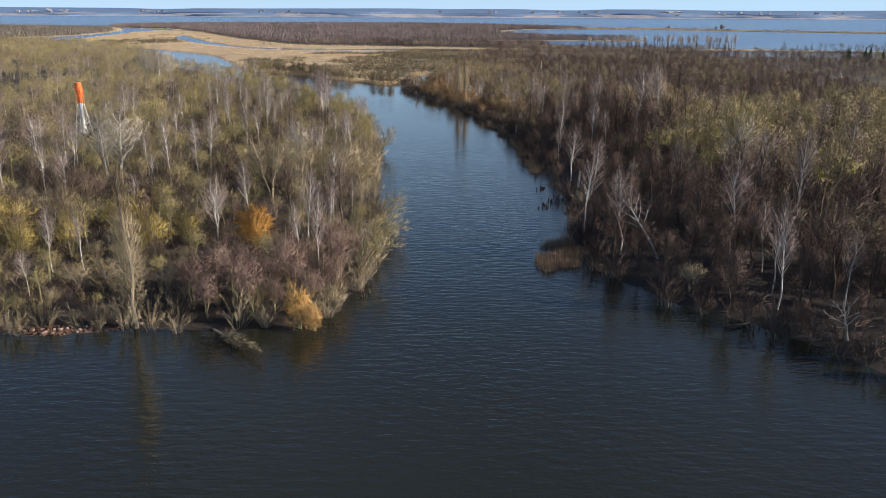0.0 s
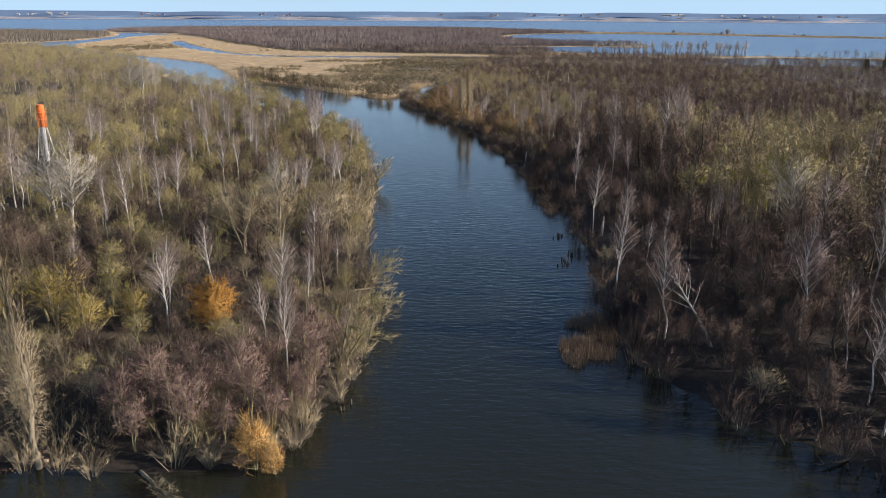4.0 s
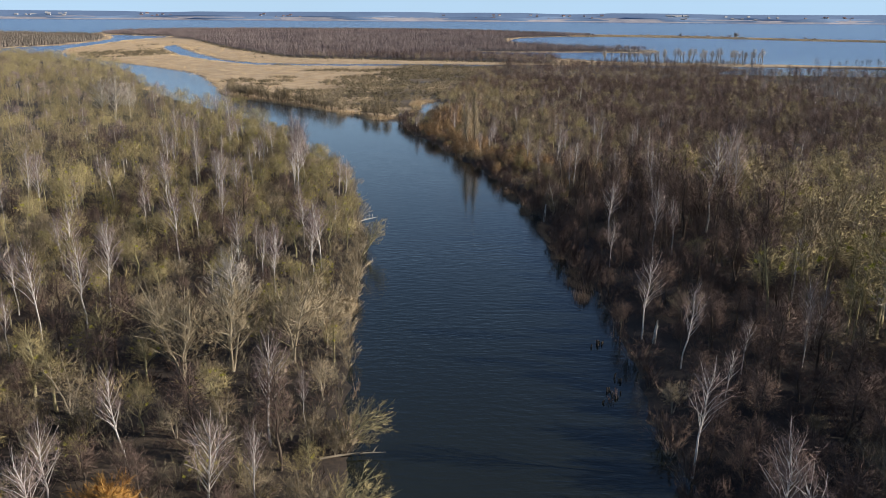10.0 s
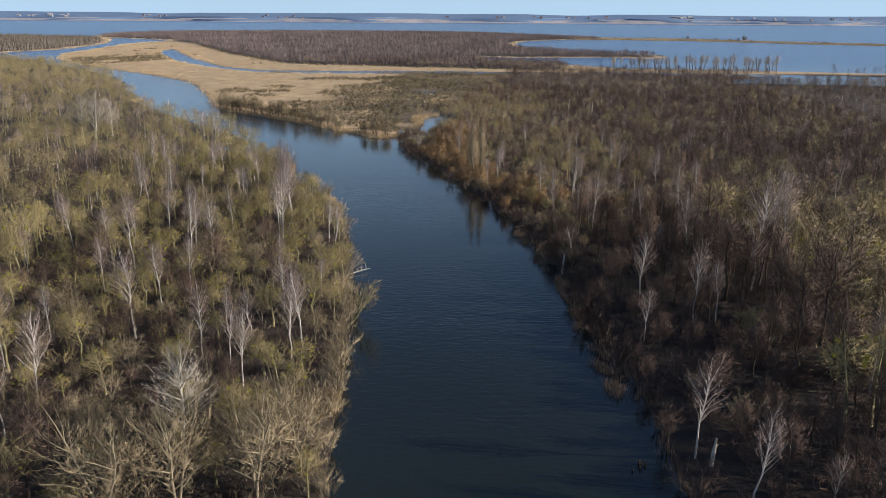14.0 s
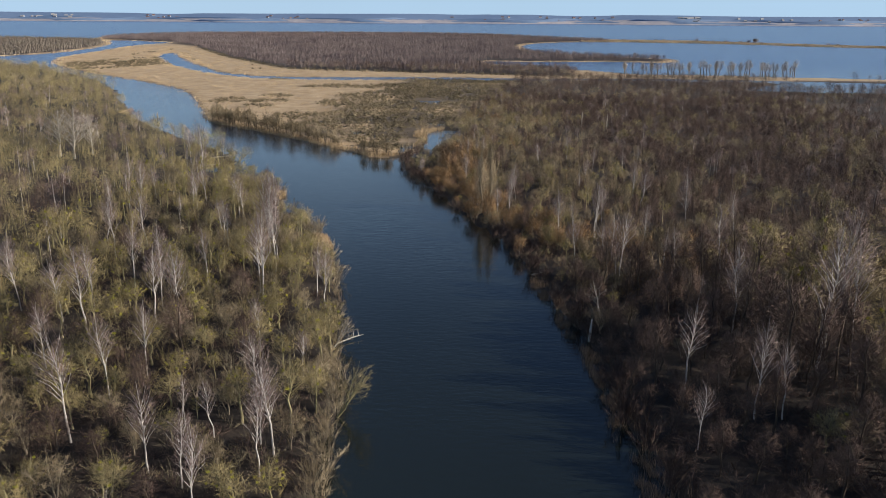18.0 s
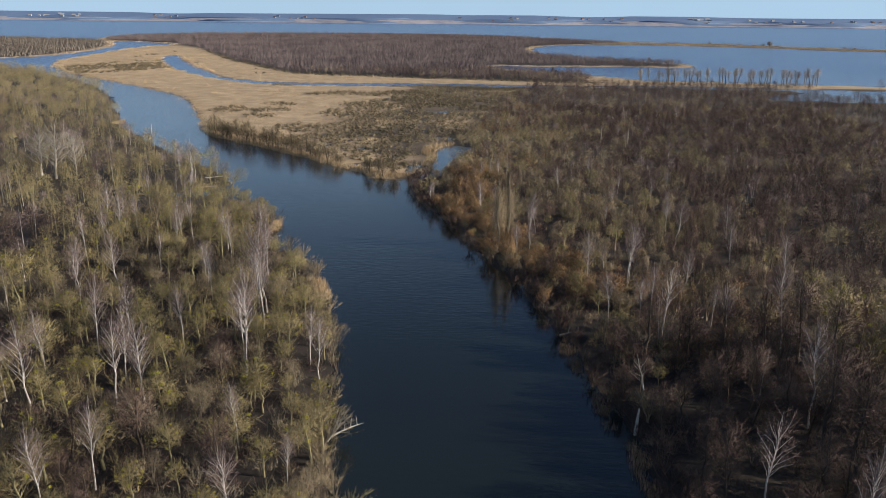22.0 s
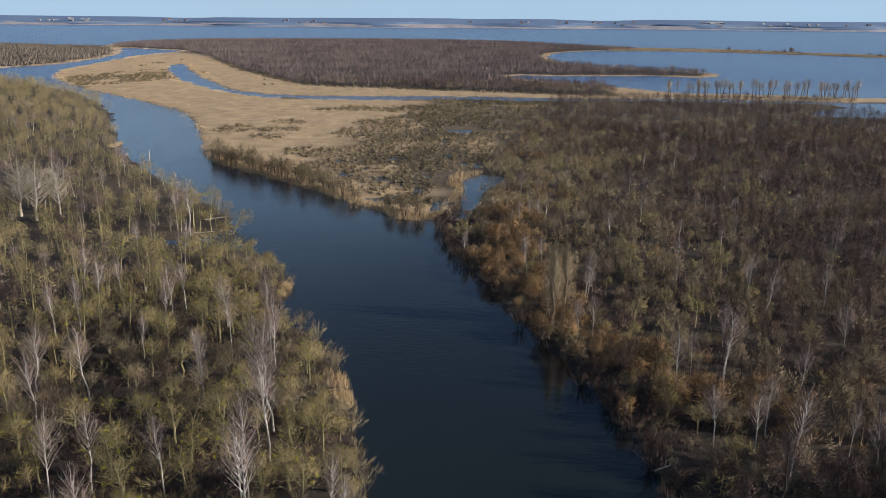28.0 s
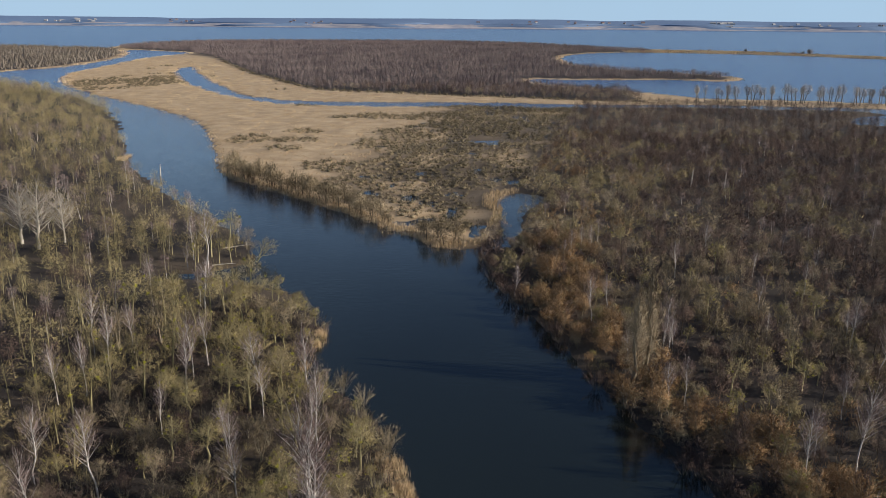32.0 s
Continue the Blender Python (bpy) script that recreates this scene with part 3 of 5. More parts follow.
def puff(seed, height=4.5, wide=2.9, blades=90, length=0.95, width=0.2, core=0.72):
    """A dense rounded bush seen from afar: short twigs all over a dome."""
    rng = np.random.default_rng(seed)
    fine = Soup()
    d = unit(rng.normal(size=(blades, 3)) + (0, 0, 0.45))
    d[:, 2] = np.abs(d[:, 2])
    lumps = 0.78 + 0.22 * np.sin(d[:, 0] * 5 + seed) * np.cos(d[:, 1] * 5 + 2 * seed)
    r = (rng.uniform(0.35, 1.0, blades) ** 0.5 * lumps)[:, None]
    p = d * r * (wide, wide, height) * 0.82
    across = np.cross(d, rng.normal(size=(blades, 3)))
    fine.blades(p, unit(0.7 * d + 0.8 * unit(across) + (0, 0, 0.3)) * length * rng.uniform(0.6, 1.3, (blades, 1)), width * rng.uniform(0.6, 1.3, blades), rng, unit(d / (wide, wide, height)))
    # the thick of the stems inside
    n = 7
    ring, el = np.arange(n) * 2 * np.pi / n, np.array([-0.15, 0.45, 1.0])
    e, a = np.repeat(el, n), np.tile(ring, 3) + np.repeat([0, 0.4, 0], n)
    c = np.stack([np.cos(e) * np.cos(a), np.cos(e) * np.sin(a), np.sin(e)], 1)
    c = np.append(c, [[0, 0, 1.0]], 0)
    c *= (core * (0.78 + 0.22 * np.sin(c[:, 0] * 5 + seed) * np.cos(c[:, 1] * 5 + 2 * seed)) * rng.uniform(0.78, 1.12, len(c)))[:, None] * np.array((wide, wide, height)) * 0.9
    f = []
    for i in range(n):
        j = (i + 1) % n
        for r in range(2):
            f += [(r * n + i, r * n + j, r * n + n + j), (r * n + i, r * n + n + j, r * n + n + i)]
        f.append((2 * n + i, 2 * n + j, 3 * n))
    if core:
        fine.add(c, f, c / np.array((wide, wide, height)) ** 2)
    return (np.zeros((0, 6)), np.zeros((0, 3), int)), fine.arrays(), []


def spire(seed, height=12, wide=2.2, blades=16, width=0.7):
    """A far tree: upright tapering sprays."""
    rng = np.random.default_rng(seed)
    fine = Soup()
    az, out = rng.uniform(0, 6.283, blades), np.sqrt(rng.uniform(0, 1, blades))
    low = rng.uniform(0.0, 0.5, blades) * height
    p = np.stack([np.cos(az) * out * wide * 0.5, np.sin(az) * out * wide * 0.5, low], 1)
    top = np.stack([np.cos(az) * out * wide, np.sin(az) * out * wide, low + (height - low) * (1 - 0.4 * out * out) * rng.uniform(0.7, 1.05, blades)], 1)
    fine.blades(p, top - p, width * rng.uniform(0.6, 1.4, blades), rng)
    return (np.zeros((0, 6)), np.zeros((0, 3), int)), fine.arrays(), []


KINDS = {
    "alder_tree": dict(wood=BARK_DARK, fine=TWIG_BROWN_SHADED, category="tree", label="bare brown alder with a slim dark trunk", group="alders of the river wood",
                       full=dict(height=13.0, radius=0.14, base=0.3, limbs=26, reach=2.7, subs=4, twigs=6, tlen=0.9, twidth=0.036, lift=0.3, haze=1000, hlen=0.7, hwide=0.055),
                       lite=dict(height=13.0, radius=0.14, base=0.3, limbs=16, reach=2.8, subs=2, twigs=5, tlen=1.0, twidth=0.055, lift=0.3, sides=3, limb_sides=1, rings=4, haze=600, hlen=0.8, hwide=0.08),
                       mid=dict(height=12.0, radius=0.15, base=0.2, limbs=7, reach=2.9, subs=1, twigs=1, tlen=1.2, twidth=0.16, lift=0.3, sides=3, limb_sides=1, rings=3, haze=180, hlen=1.0, hwide=0.24)),
    "ash_tree": dict(wood=BARK_OLIVE, fine=TWIG_OLIVE, category="tree", label="bare ash with yellow-green lichened limbs", group="ashes of the river wood",
                     full=dict(height=13.5, radius=0.17, base=0.36, limbs=24, reach=3.5, subs=5, twigs=6, tlen=0.95, twidth=0.038, lift=0.3, stout=1.35, mistletoe=0.28, haze=1000, hlen=0.7, hwide=0.055, flat=0.48),
                     lite=dict(height=13.5, radius=0.17, base=0.36, limbs=16, reach=3.5, subs=2, twigs=5, tlen=1.0, twidth=0.058, lift=0.3, sides=3, limb_sides=1, mistletoe=0.2, rings=4, haze=600, hlen=0.8, hwide=0.08, flat=0.48),
                     mid=dict(height=12.5, radius=0.18, base=0.28, limbs=7, reach=3.5, subs=1, twigs=1, tlen=1.2, twidth=0.17, lift=0.3, sides=3, limb_sides=1, rings=3, haze=180, hlen=1.0, hwide=0.24)),
    "willow_tree": dict(wood=BARK_GREY, fine=TWIG_TAN, category="tree", label="broad bare willow with a tan twiggy crown", group="willows of the river wood",
                        full=dict(height=11.0, stems=3, radius=0.16, base=0.28, limbs=27, reach=2.5, subs=5, twigs=7, tlen=1.1, twidth=0.036, spread=0.24, lift=0.45, haze=1000, hlen=0.7, hwide=0.055),
                        lite=dict(height=11.0, stems=2, radius=0.19, base=0.28, limbs=14, reach=2.7, subs=2, twigs=6, tlen=1.2, twidth=0.055, spread=0.22, sides=3, limb_sides=1, lift=0.45, rings=4, haze=600, hlen=0.8, hwide=0.08),
                        mid=dict(height=10.0, stems=2, radius=0.18, base=0.2, limbs=6, reach=2.9, subs=1, twigs=1, tlen=1.2, twidth=0.16, spread=0.22, sides=3, limb_sides=1, lift=0.45, rings=3, haze=180, hlen=1.0, hwide=0.24)),
    "great_willow": dict(wood=BARK_TAN, fine=TWIG_FAN, category="willow", label="great bare willow with pale tan limbs fanning upwards", group="great willows by the river",
                         full=dict(height=16, stems=3, radius=0.24, base=0.22, limbs=42, reach=4.4, subs=7, twigs=8, tlen=1.2, twidth=0.038, spread=0.27, lift=0.5, fan=0.38, haze=2400, hlen=0.8, hwide=0.055, stout=1.3, split=True)),
    "birch_tree": dict(wood=BARK_BIRCH, fine=TWIG_PURPLE, category="tree", label="bare silver birch with a white trunk and purplish twigs", group="birches of the river wood",
                       full=dict(height=14.5, radius=0.10, base=0.42, limbs=22, reach=2.3, subs=4, twigs=6, tlen=0.85, twidth=0.03, lean=0.06, lift=0.4, haze=380, hlen=0.7, hwide=0.045, stout=1.7),
                       lite=dict(height=14.5, radius=0.10, base=0.42, limbs=13, reach=2.3, subs=2, twigs=5, tlen=1.0, twidth=0.05, lean=0.06, lift=0.4, sides=3, limb_sides=1, rings=4, haze=260, hlen=0.8, hwide=0.09),
                       mid=dict(height=12, radius=0.11, base=0.4, limbs=6, reach=2.3, subs=1, twigs=1, tlen=1.2, twidth=0.13, lift=0.4, sides=3, limb_sides=1, rings=3, haze=180, hlen=1.0, hwide=0.24)),
    "pale_poplar": dict(wood=BARK_PALE, fine=TWIG_GREY, category="tree", label="large bare poplar with pale grey limbs", group="pale poplars of the river wood",
                        full=dict(height=16, radius=0.26, base=0.25, limbs=28, reach=4.6, subs=7, twigs=8, tlen=1.1, twidth=0.042, lean=0.04, lift=0.4, stout=1.4, split=True, haze=1000, hlen=0.7, hwide=0.055)),
    "lombardy_poplar": dict(wood=BARK_GREY, fine=TWIG_POPLAR, category="tree", label="tall slim columnar poplar with dense upright tan twigs", group="columnar poplars by the water",
                            full=dict(height=19, radius=0.24, base=0.08, limbs=60, reach=2.5, rise=1.2, subs=5, twigs=8, tlen=1.0, twidth=0.03, shape="column", lean=0.015, lift=1.6, dome=False, haze=3000, hlen=1.0, hwide=0.04, fan=0.3)),
}


for kind in KINDS.values():
    if "mid" in kind:       # seen from far off only
        kind["far"] = dict(kind["mid"], radius=0.075, twidth=0.07, haze=210, hlen=0.8, hwide=0.14)
        kind["mid"] = dict(kind["mid"], radius=0.085, twidth=0.05, haze=360, hlen=0.7, hwide=0.1)


def arrays_of(kind, detail, seed):
    return grow(seed, **KINDS[kind][detail])


def plant(name, shape, mats, label, category, group, m, parts=("trunk", "crown")):
    """One plant as a thing: an empty at its foot with its wood, twigs and mistletoe."""
    root = tagged(new(name), label, category, group)
    if len(parts) == 1:
        (v, f), (v2, f2) = shape[:2]
        ob = new(parts[0], mesh_of(parts[0], np.concatenate([v, v2]), np.concatenate([f, f2 + len(v)]), mats[:2], np.repeat([0, 1], [len(f), len(f2)])))
        ob.parent = root
        root.matrix_basis = m
        return root
    pieces = [(parts[0], shape[0], mats[0]), (parts[1], shape[1], mats[1])] + [("mistletoe", ball, MISTLETOE) for ball in shape[2]] + [("limb", bough, mats[0]) for boughs in shape[3:] for bough in boughs]
    for piece, (v, f), mat in pieces:
        if len(v):
            ob = new(piece, mesh_of(piece, v, f, [mat]))
            ob.parent = root
    root.matrix_basis = m
    return root


def stand(x, y, size=1.0, turn=0.0, wide=1.0, sink=0.0):
    z = float(ground_height(np.array([x]), np.array([y]))[0])
    return Matrix.Translation((x, y, max(z, -0.3) - sink)) @ Matrix.Rotation(turn, 4, "Z") @ Matrix.Diagonal((size * wide, size * wide, size, 1))


def scatter(shape, x, y, z, size, turn, wide=1.0):
    """Copies of one shape's arrays at many places, joined."""
    v, f = shape
    c, s = np.cos(turn)[:, None], np.sin(turn)[:, None]
    k = size[:, None]
    px = (v[None, :, 0] * c - v[None, :, 1] * s) * k * wide + x[:, None]
    py = (v[None, :, 0] * s + v[None, :, 1] * c) * k * wide + y[:, None]
    pz = v[None, :, 2] * k + z[:, None]
    cols = [px, py, pz]
    if v.shape[1] > 3:
        one = np.ones((len(x), 1))
        cols += [v[None, :, 3] * c - v[None, :, 4] * s, v[None, :, 3] * s + v[None, :, 4] * c, v[None, :, 5] * one]
    out = np.stack(cols, 2).reshape(-1, len(cols))
    return out, (f[None] + (np.arange(len(x)) * len(v))[:, None, None]).reshape(-1, 3)


def thicket(name, shapes, mats, x, y, z, size, rng, label, category, wide=1.0):
    """Many plants nobody could count, as one object."""
    pick = rng.integers(0, len(shapes), len(x))
    turn = rng.uniform(0, 6.283, len(x))
    tone = rng.uniform(-0.55, 0.55, len(x)) + 1.5 * (vnoise(x, y, 21, 91) - 0.5)
    vs, fs, ms, ts, n = [], [], [], [], 0
    for i, shape in enumerate(shapes):
        w = pick == i
        flat = list(enumerate(shape[:2])) + [(2, ball) for balls in shape[2:3] for ball in balls]
        for slot, (v, f) in flat:
            if len(v) and w.any():
                a, b = scatter((v, f), x[w], y[w], z[w], size[w], turn[w], wide)
                vs.append(a), fs.append(b + n), ms.append(np.full(len(b), slot)), ts.append(np.repeat(tone[w], len(v)))
                n += len(a)
    if vs:
        me = mesh_of(name, np.concatenate(vs), np.concatenate(fs), mats, np.concatenate(ms))
        at = me.attributes.new("tone", "FLOAT", "POINT")
        at.data.foreach_set("value", np.concatenate(ts).astype(np.float32))
        tagged(new(name, me), label, category, kind="stuff")


def jittered(x0, x1, y0, y1, gap, rng, loose=0.48):
    gx, gy = np.meshgrid(np.arange(x0, x1, gap), np.arange(y0, y1, gap))
    gx[1::2] += gap / 2
    x, y = gx.ravel() + rng.uniform(-loose, loose, gx.size) * gap, gy.ravel() + rng.uniform(-loose, loose, gx.size) * gap
    return x, y


def in_sight(x, y, slack=14):
    """Inside the wedge of land along the walk."""
    return (np.abs(x + np.interp(y, [0, 300, 900, 2500], [0, 12, 38, 100])) < 0.62 * (y + 8) + slack) | ((y > 230) & (np.abs(x + 20) < 0.62 * (y - 150)))


# ---- single trees that stand out: x, y, height ----
BIRCHES = [(-60, 195, 17.5), (-57, 236, 15), (-74, 211, 17), (-104, 196, 17), (-102, 205, 18), (28, 147, 15.5), (50.5, 110.5, 13), (59.5, 106, 12), (60, 186, 9.5), (60, 156, 8.5),
           (-57, 223, 15), (-26.6, 219.5, 14), (-61, 188, 14.5), (-45, 290, 18), (31.5, 186, 13.5), (-42.5, 279, 17), (-62, 274, 13.5), (-73, 247, 12), (-77, 275, 12),
           (49, 275, 9), (-49, 314, 17)]
BIRCHES_NORTH = [(-46, 309, 16), (-44.5, 300, 14.5), (-44.5, 285, 15), (-61.5, 268, 14), (32, 335, 10), (38, 333, 12), (50, 326, 10.5), (66, 344, 11), (28.5, 308, 11.5), (38, 300, 14),
                 (50, 306, 10), (15, 353, 9), (27, 326.5, 13), (37.6, 332, 13.5), (11.6, 352, 9.5), (32, 430, 9.5), (46.5, 404, 9.5), (-103, 428.5, 16), (31.5, 130, 14), (-49, 314, 16), (-110, 436, 14)]
PALE = [(-79.7, 186, 20), (-84, 188, 19), (68.8, 177, 19), (-162, 444, 18), (-171, 450, 17.5), (-158, 452, 15.5), (-36, 186, 13)]
WILLOWS = [(-32.6, 173, 17.5), (-24, 176, 16.5), (-39, 170, 16), (-20, 182, 14.5)]
COLUMNS = [(-42.1, 97.6, 21.5), (6.5, 361, 20.5), (9.8, 363.5, 19.5), (3.5, 366, 18)]
taken = np.array([p[:2] for p in BIRCHES + BIRCHES_NORTH + PALE + WILLOWS + COLUMNS] + [(-65, 128), (-58, 134), (-71, 123), (-50, 127), (-77, 131), (-46, 133), (-84, 138)] + [(-33.7, 132.6), (-123.7, 264)])

# open ground: round some single trees, below the beacon, before the golden willow
CLEAR = [(x, y, 5.0) for x, y, _ in WILLOWS] + [(x, y, 5.0) for x, y, _ in PALE] + [(-42.1, 97.6, 4.5), (-33.7, 133, 5.5), (-33, 127, 3), (-36, 161, 4.5), (-28, 162, 4.5), (-20, 169, 4), (-43, 163, 4), (-113, 411, 6.5), (-102, 413, 7), (-92, 409, 6)] + [(-123.7 + 0.424 * d, 264 - 0.906 * d, 4.0) for d in range(0, 52, 5)]


def clearing(x, y):
    out = np.zeros(len(x), bool)
    for cx, cy, r in CLEAR:
        out |= np.hypot(x - cx, y - cy) < r
    return out


rng = np.random.default_rng(7)


def set_out(kind, places, seeds, label="", wide=1.0):
    """Single trees of a kind, a few shapes in turn, each copied to its place."""
    k = KINDS[kind]
    shapes = [arrays_of(kind, "full", s) for s in seeds]
    made = {}
    for n, (x, y, h) in enumerate(places):
        i = n % len(shapes)
        m = stand(x, y, h / k["full"]["height"], rng.uniform(0, 6.283), wide * rng.uniform(0.85, 1.15))
        if i in made:
            copy_thing(made[i], m)
        else:
            made[i] = plant(kind, shapes[i], (k["wood"], k["fine"], MISTLETOE), label or k["label"], k["category"], k["group"], m)


# ---- the woods ----
def wood_mix(x, y, west, land, rng):
    """Which kind grows where: 0 alder, 1 ash, 2 willow, 3 birch."""
    r = rng.random(len(x))
    lump, lump2 = vnoise(x, y, 22, 11), vnoise(x, y, 35, 12)
    olive = np.where(west, 0.34 + 0.5 * (lump2 - 0.5) + 0.22 * (y > 255), 0.09 + 0.3 * (lump2 - 0.5) + 0.26 * np.clip((x - 52) / 20, 0, 1) * (y > 165) * (y < 330) + 0.12 * (x < 50) * (y > 300) * (y < 560))
    tan = np.where(west, 0.30 + 0.5 * (lump - 0.5), 0.10 + 0.3 * (lump - 0.5) + 0.34 * np.clip((x - 52) / 20, 0, 1) * (y > 165) * (y < 330) + 0.42 * (x < 78) * (y > 300) * (y < 560)) + 0.35 * (land < 9) * west + 0.2 * (land < 9) * (y > 300) * ~west
    # near the east bank alder replaces pale ash, which deepens the shade there
    olive = np.where((~west) & (land < 24) & (y < 300), 0.03, olive)
    birch = np.where(west, 0.13, 0.08)
    return np.where(r < birch, 3, np.where(r < birch + olive, 1, np.where(r < birch + olive + tan, 2, 0)))


NAMES = ["alder_tree", "ash_tree", "willow_tree", "birch_tree"]
x, y = jittered(-200, 210, 70, 460, 5.6, rng, 0.4)
land, west = plan(x, y)
# the unseen wood past the east edge of view is added to shade the bank
keep = (land > 1.0) & (in_sight(x, y, 8) | ((x > 0) & in_sight(x, y, 48))) & (ground_height(x, y, land) > -0.22) & (open_marsh(x, y) < 0.3)
gap = vnoise(x, y, 16, 21)
keep &= np.where(west, (gap > 0.13) | (rng.random(len(x)) < 0.3), (gap > 0.12) | (x > 44))
keep &= np.min(np.hypot(x[:, None] - taken[:, 0], y[:, None] - taken[:, 1]), axis=1) > 2.6
keep &= ~clearing(x, y)
keep &= ~((~west) & (y > 295) & (rng.random(len(x)) < 0.1))
# a thin strip of low growth follows the water on the outer side
keep &= ~((~west) & (y < 295) & (land < 4) & (rng.random(len(x)) < 0.4))
x, y, land, west = x[keep], y[keep], land[keep], west[keep]
mix = wood_mix(x, y, west, land, rng)
size = rng.uniform(0.62, 1.1, len(x)) * np.where((land < 6) & (west | (y > 295)), 0.72, 1.0) * (0.85 + 0.3 * vnoise(x, y, 30, 5))
size *= np.where(west & (y < 131) & (x > -75), np.interp(y, [95, 112, 131], [0.6, 0.68, 0.75]), 1.0)
# low growth near the shaded bank, tall trees behind it
size *= np.where(west, 1.0, np.where(y > 295, np.where(x < 75, 0.72, 0.85), np.interp(land, [0, 8, 17, 26, 40], [0.72, 0.82, 0.98, 1.2, 1.34])))
z = ground_height(x, y, land)
near = np.abs(x + 4 + 0.08 * y) + 0.16 * np.abs(y - 220)
inner = np.abs(x + 14) < 95
outer_wood = [(x[w], y[w], z[w], size[w]) for w in [(mix == k) & ~inner & ((np.abs(x) < 130) | (rng.random(len(x)) < 0.9)) for k in range(4)]]
for k, name in enumerate(NAMES):
    mine = np.nonzero((mix == k) & inner)[0]
    order = mine[np.argsort(near[mine])]
    count = 170 if name == "birch_tree" else 270
    single, rest = order[:count], order[count:]
    h = KINDS[name]["full"]["height"]
    landmarks = {"birch_tree": BIRCHES + BIRCHES_NORTH}.get(name, [])
    set_out(name, landmarks + [(x[i], y[i], h * size[i]) for i in single], [31 * k + s for s in range(6)], wide=1.0 if name == "birch_tree" else 1.12)
    thicket(name + "_wood", [arrays_of(name, "lite", 500 + 20 * k + s) for s in range(6)], (KINDS[name]["wood"], KINDS[name]["fine"], MISTLETOE),
            x[rest], y[rest], z[rest], size[rest], rng, KINDS[name]["label"].replace("bare", "wood of bare"), "trees", 1.12)
set_out("pale_poplar", PALE, (801, 802, 803))
set_out("great_willow", WILLOWS, (821, 822))
set_out("lombardy_poplar", COLUMNS[:3], (811, 812))

# woods farther on, both sides of the river
x, y = jittered(-420, 420, 460, 700, 6.8, rng)
land, west = plan(x, y)
keep = (land > 1.0) & in_sight(x, y) & (open_marsh(x, y) < 0.3) & (np.min(np.hypot(x[:, None] - taken[:, 0], y[:, None] - taken[:, 1]), axis=1) > 2.4)
keep &= (vnoise(x, y, 16, 21) > 0.18)
x, y, land, west = x[keep], y[keep], land[keep], west[keep]
mix = wood_mix(x, y, west, land, rng)
size = rng.uniform(0.62, 1.05, len(x)) * np.where(land < 6, 0.72, 1.0) * np.where(~west, 0.78, 1.0)
z = ground_height(x, y, land)
for k, name in enumerate(NAMES):
    w = mix == k
    wood_label = KINDS[name]["label"].replace("bare", "belt of bare")
    for suffix, detail, (bx, by, bz, bs) in (("_belt", "far", (x[w], y[w], z[w], size[w])), ("_fringe", "mid", outer_wood[k])):
        thicket(name + suffix, [arrays_of(name, detail, 700 + 20 * k + s) for s in range(5)], (KINDS[name]["wood"], KINDS[name]["fine"], MISTLETOE),
                bx, by, bz, bs, rng, wood_label, "trees", 1.2)

x, y = jittered(-700, 620, 690, 1000, 7.8, rng)
land, west = plan(x, y)
keep = (land > 2) & in_sight(x, y, 40) & (open_marsh(x, y) < 0.3)
x, y, land, west = x[keep], y[keep], land[keep], west[keep]
z, r = ground_height(x, y, land), rng.random(len(x))
for name, kind, w, label in (("alder_wood", "alder_tree", ~west & (r < 0.78), "dense bare dark brown alder wood"), ("willow_carr", "willow_tree", ~west & (r >= 0.78), "bare tan willows among the alders"),
                             ("willow_wood", "willow_tree", west & (r < 0.5), "dense bare tan willow wood"), ("ash_wood", "ash_tree", west & (r >= 0.5), "dense bare olive ash wood")):
    thicket(name, [arrays_of(kind, "far", 900 + s) for s in range(5)], (KINDS[kind]["wood"], KINDS[kind]["fine"], MISTLETOE), x[w], y[w], z[w], rng.uniform(0.6, 1.0, w.sum()), rng, label, "trees", 1.45)

# the great wood beyond the side channel and the wood across the river bend
x, y = jittered(-1300, 330, 930, 2430, 9.2, rng)
land, west = plan(x, y)
keep = (land > np.where(y > 1000, 16, 3)) & in_sight(x, y, 60) & (open_marsh(x, y) < 0.2)
x, y, land, west = x[keep], y[keep], land[keep], west[keep]
z = ground_height(x, y, land)
for name, w, mat, label in (("great_wood", ~west, TWIG_FAR, "wide bare purple-brown wood beyond the reedbeds"), ("bend_wood", west, TWIG_BEND, "bare grey-brown wood across the river bend")):
    thicket(name, [spire(940 + s, 9.5, 5.6, 21, 0.38) if mat is TWIG_FAR else puff(940 + s, 11.0, 4.6, 14, 2.2, 0.5, 0.5) for s in range(8)], (BARK_DARK, mat, MISTLETOE), x[w], y[w], z[w], rng.uniform(0.7, 1.1, w.sum()), rng, label, "trees")

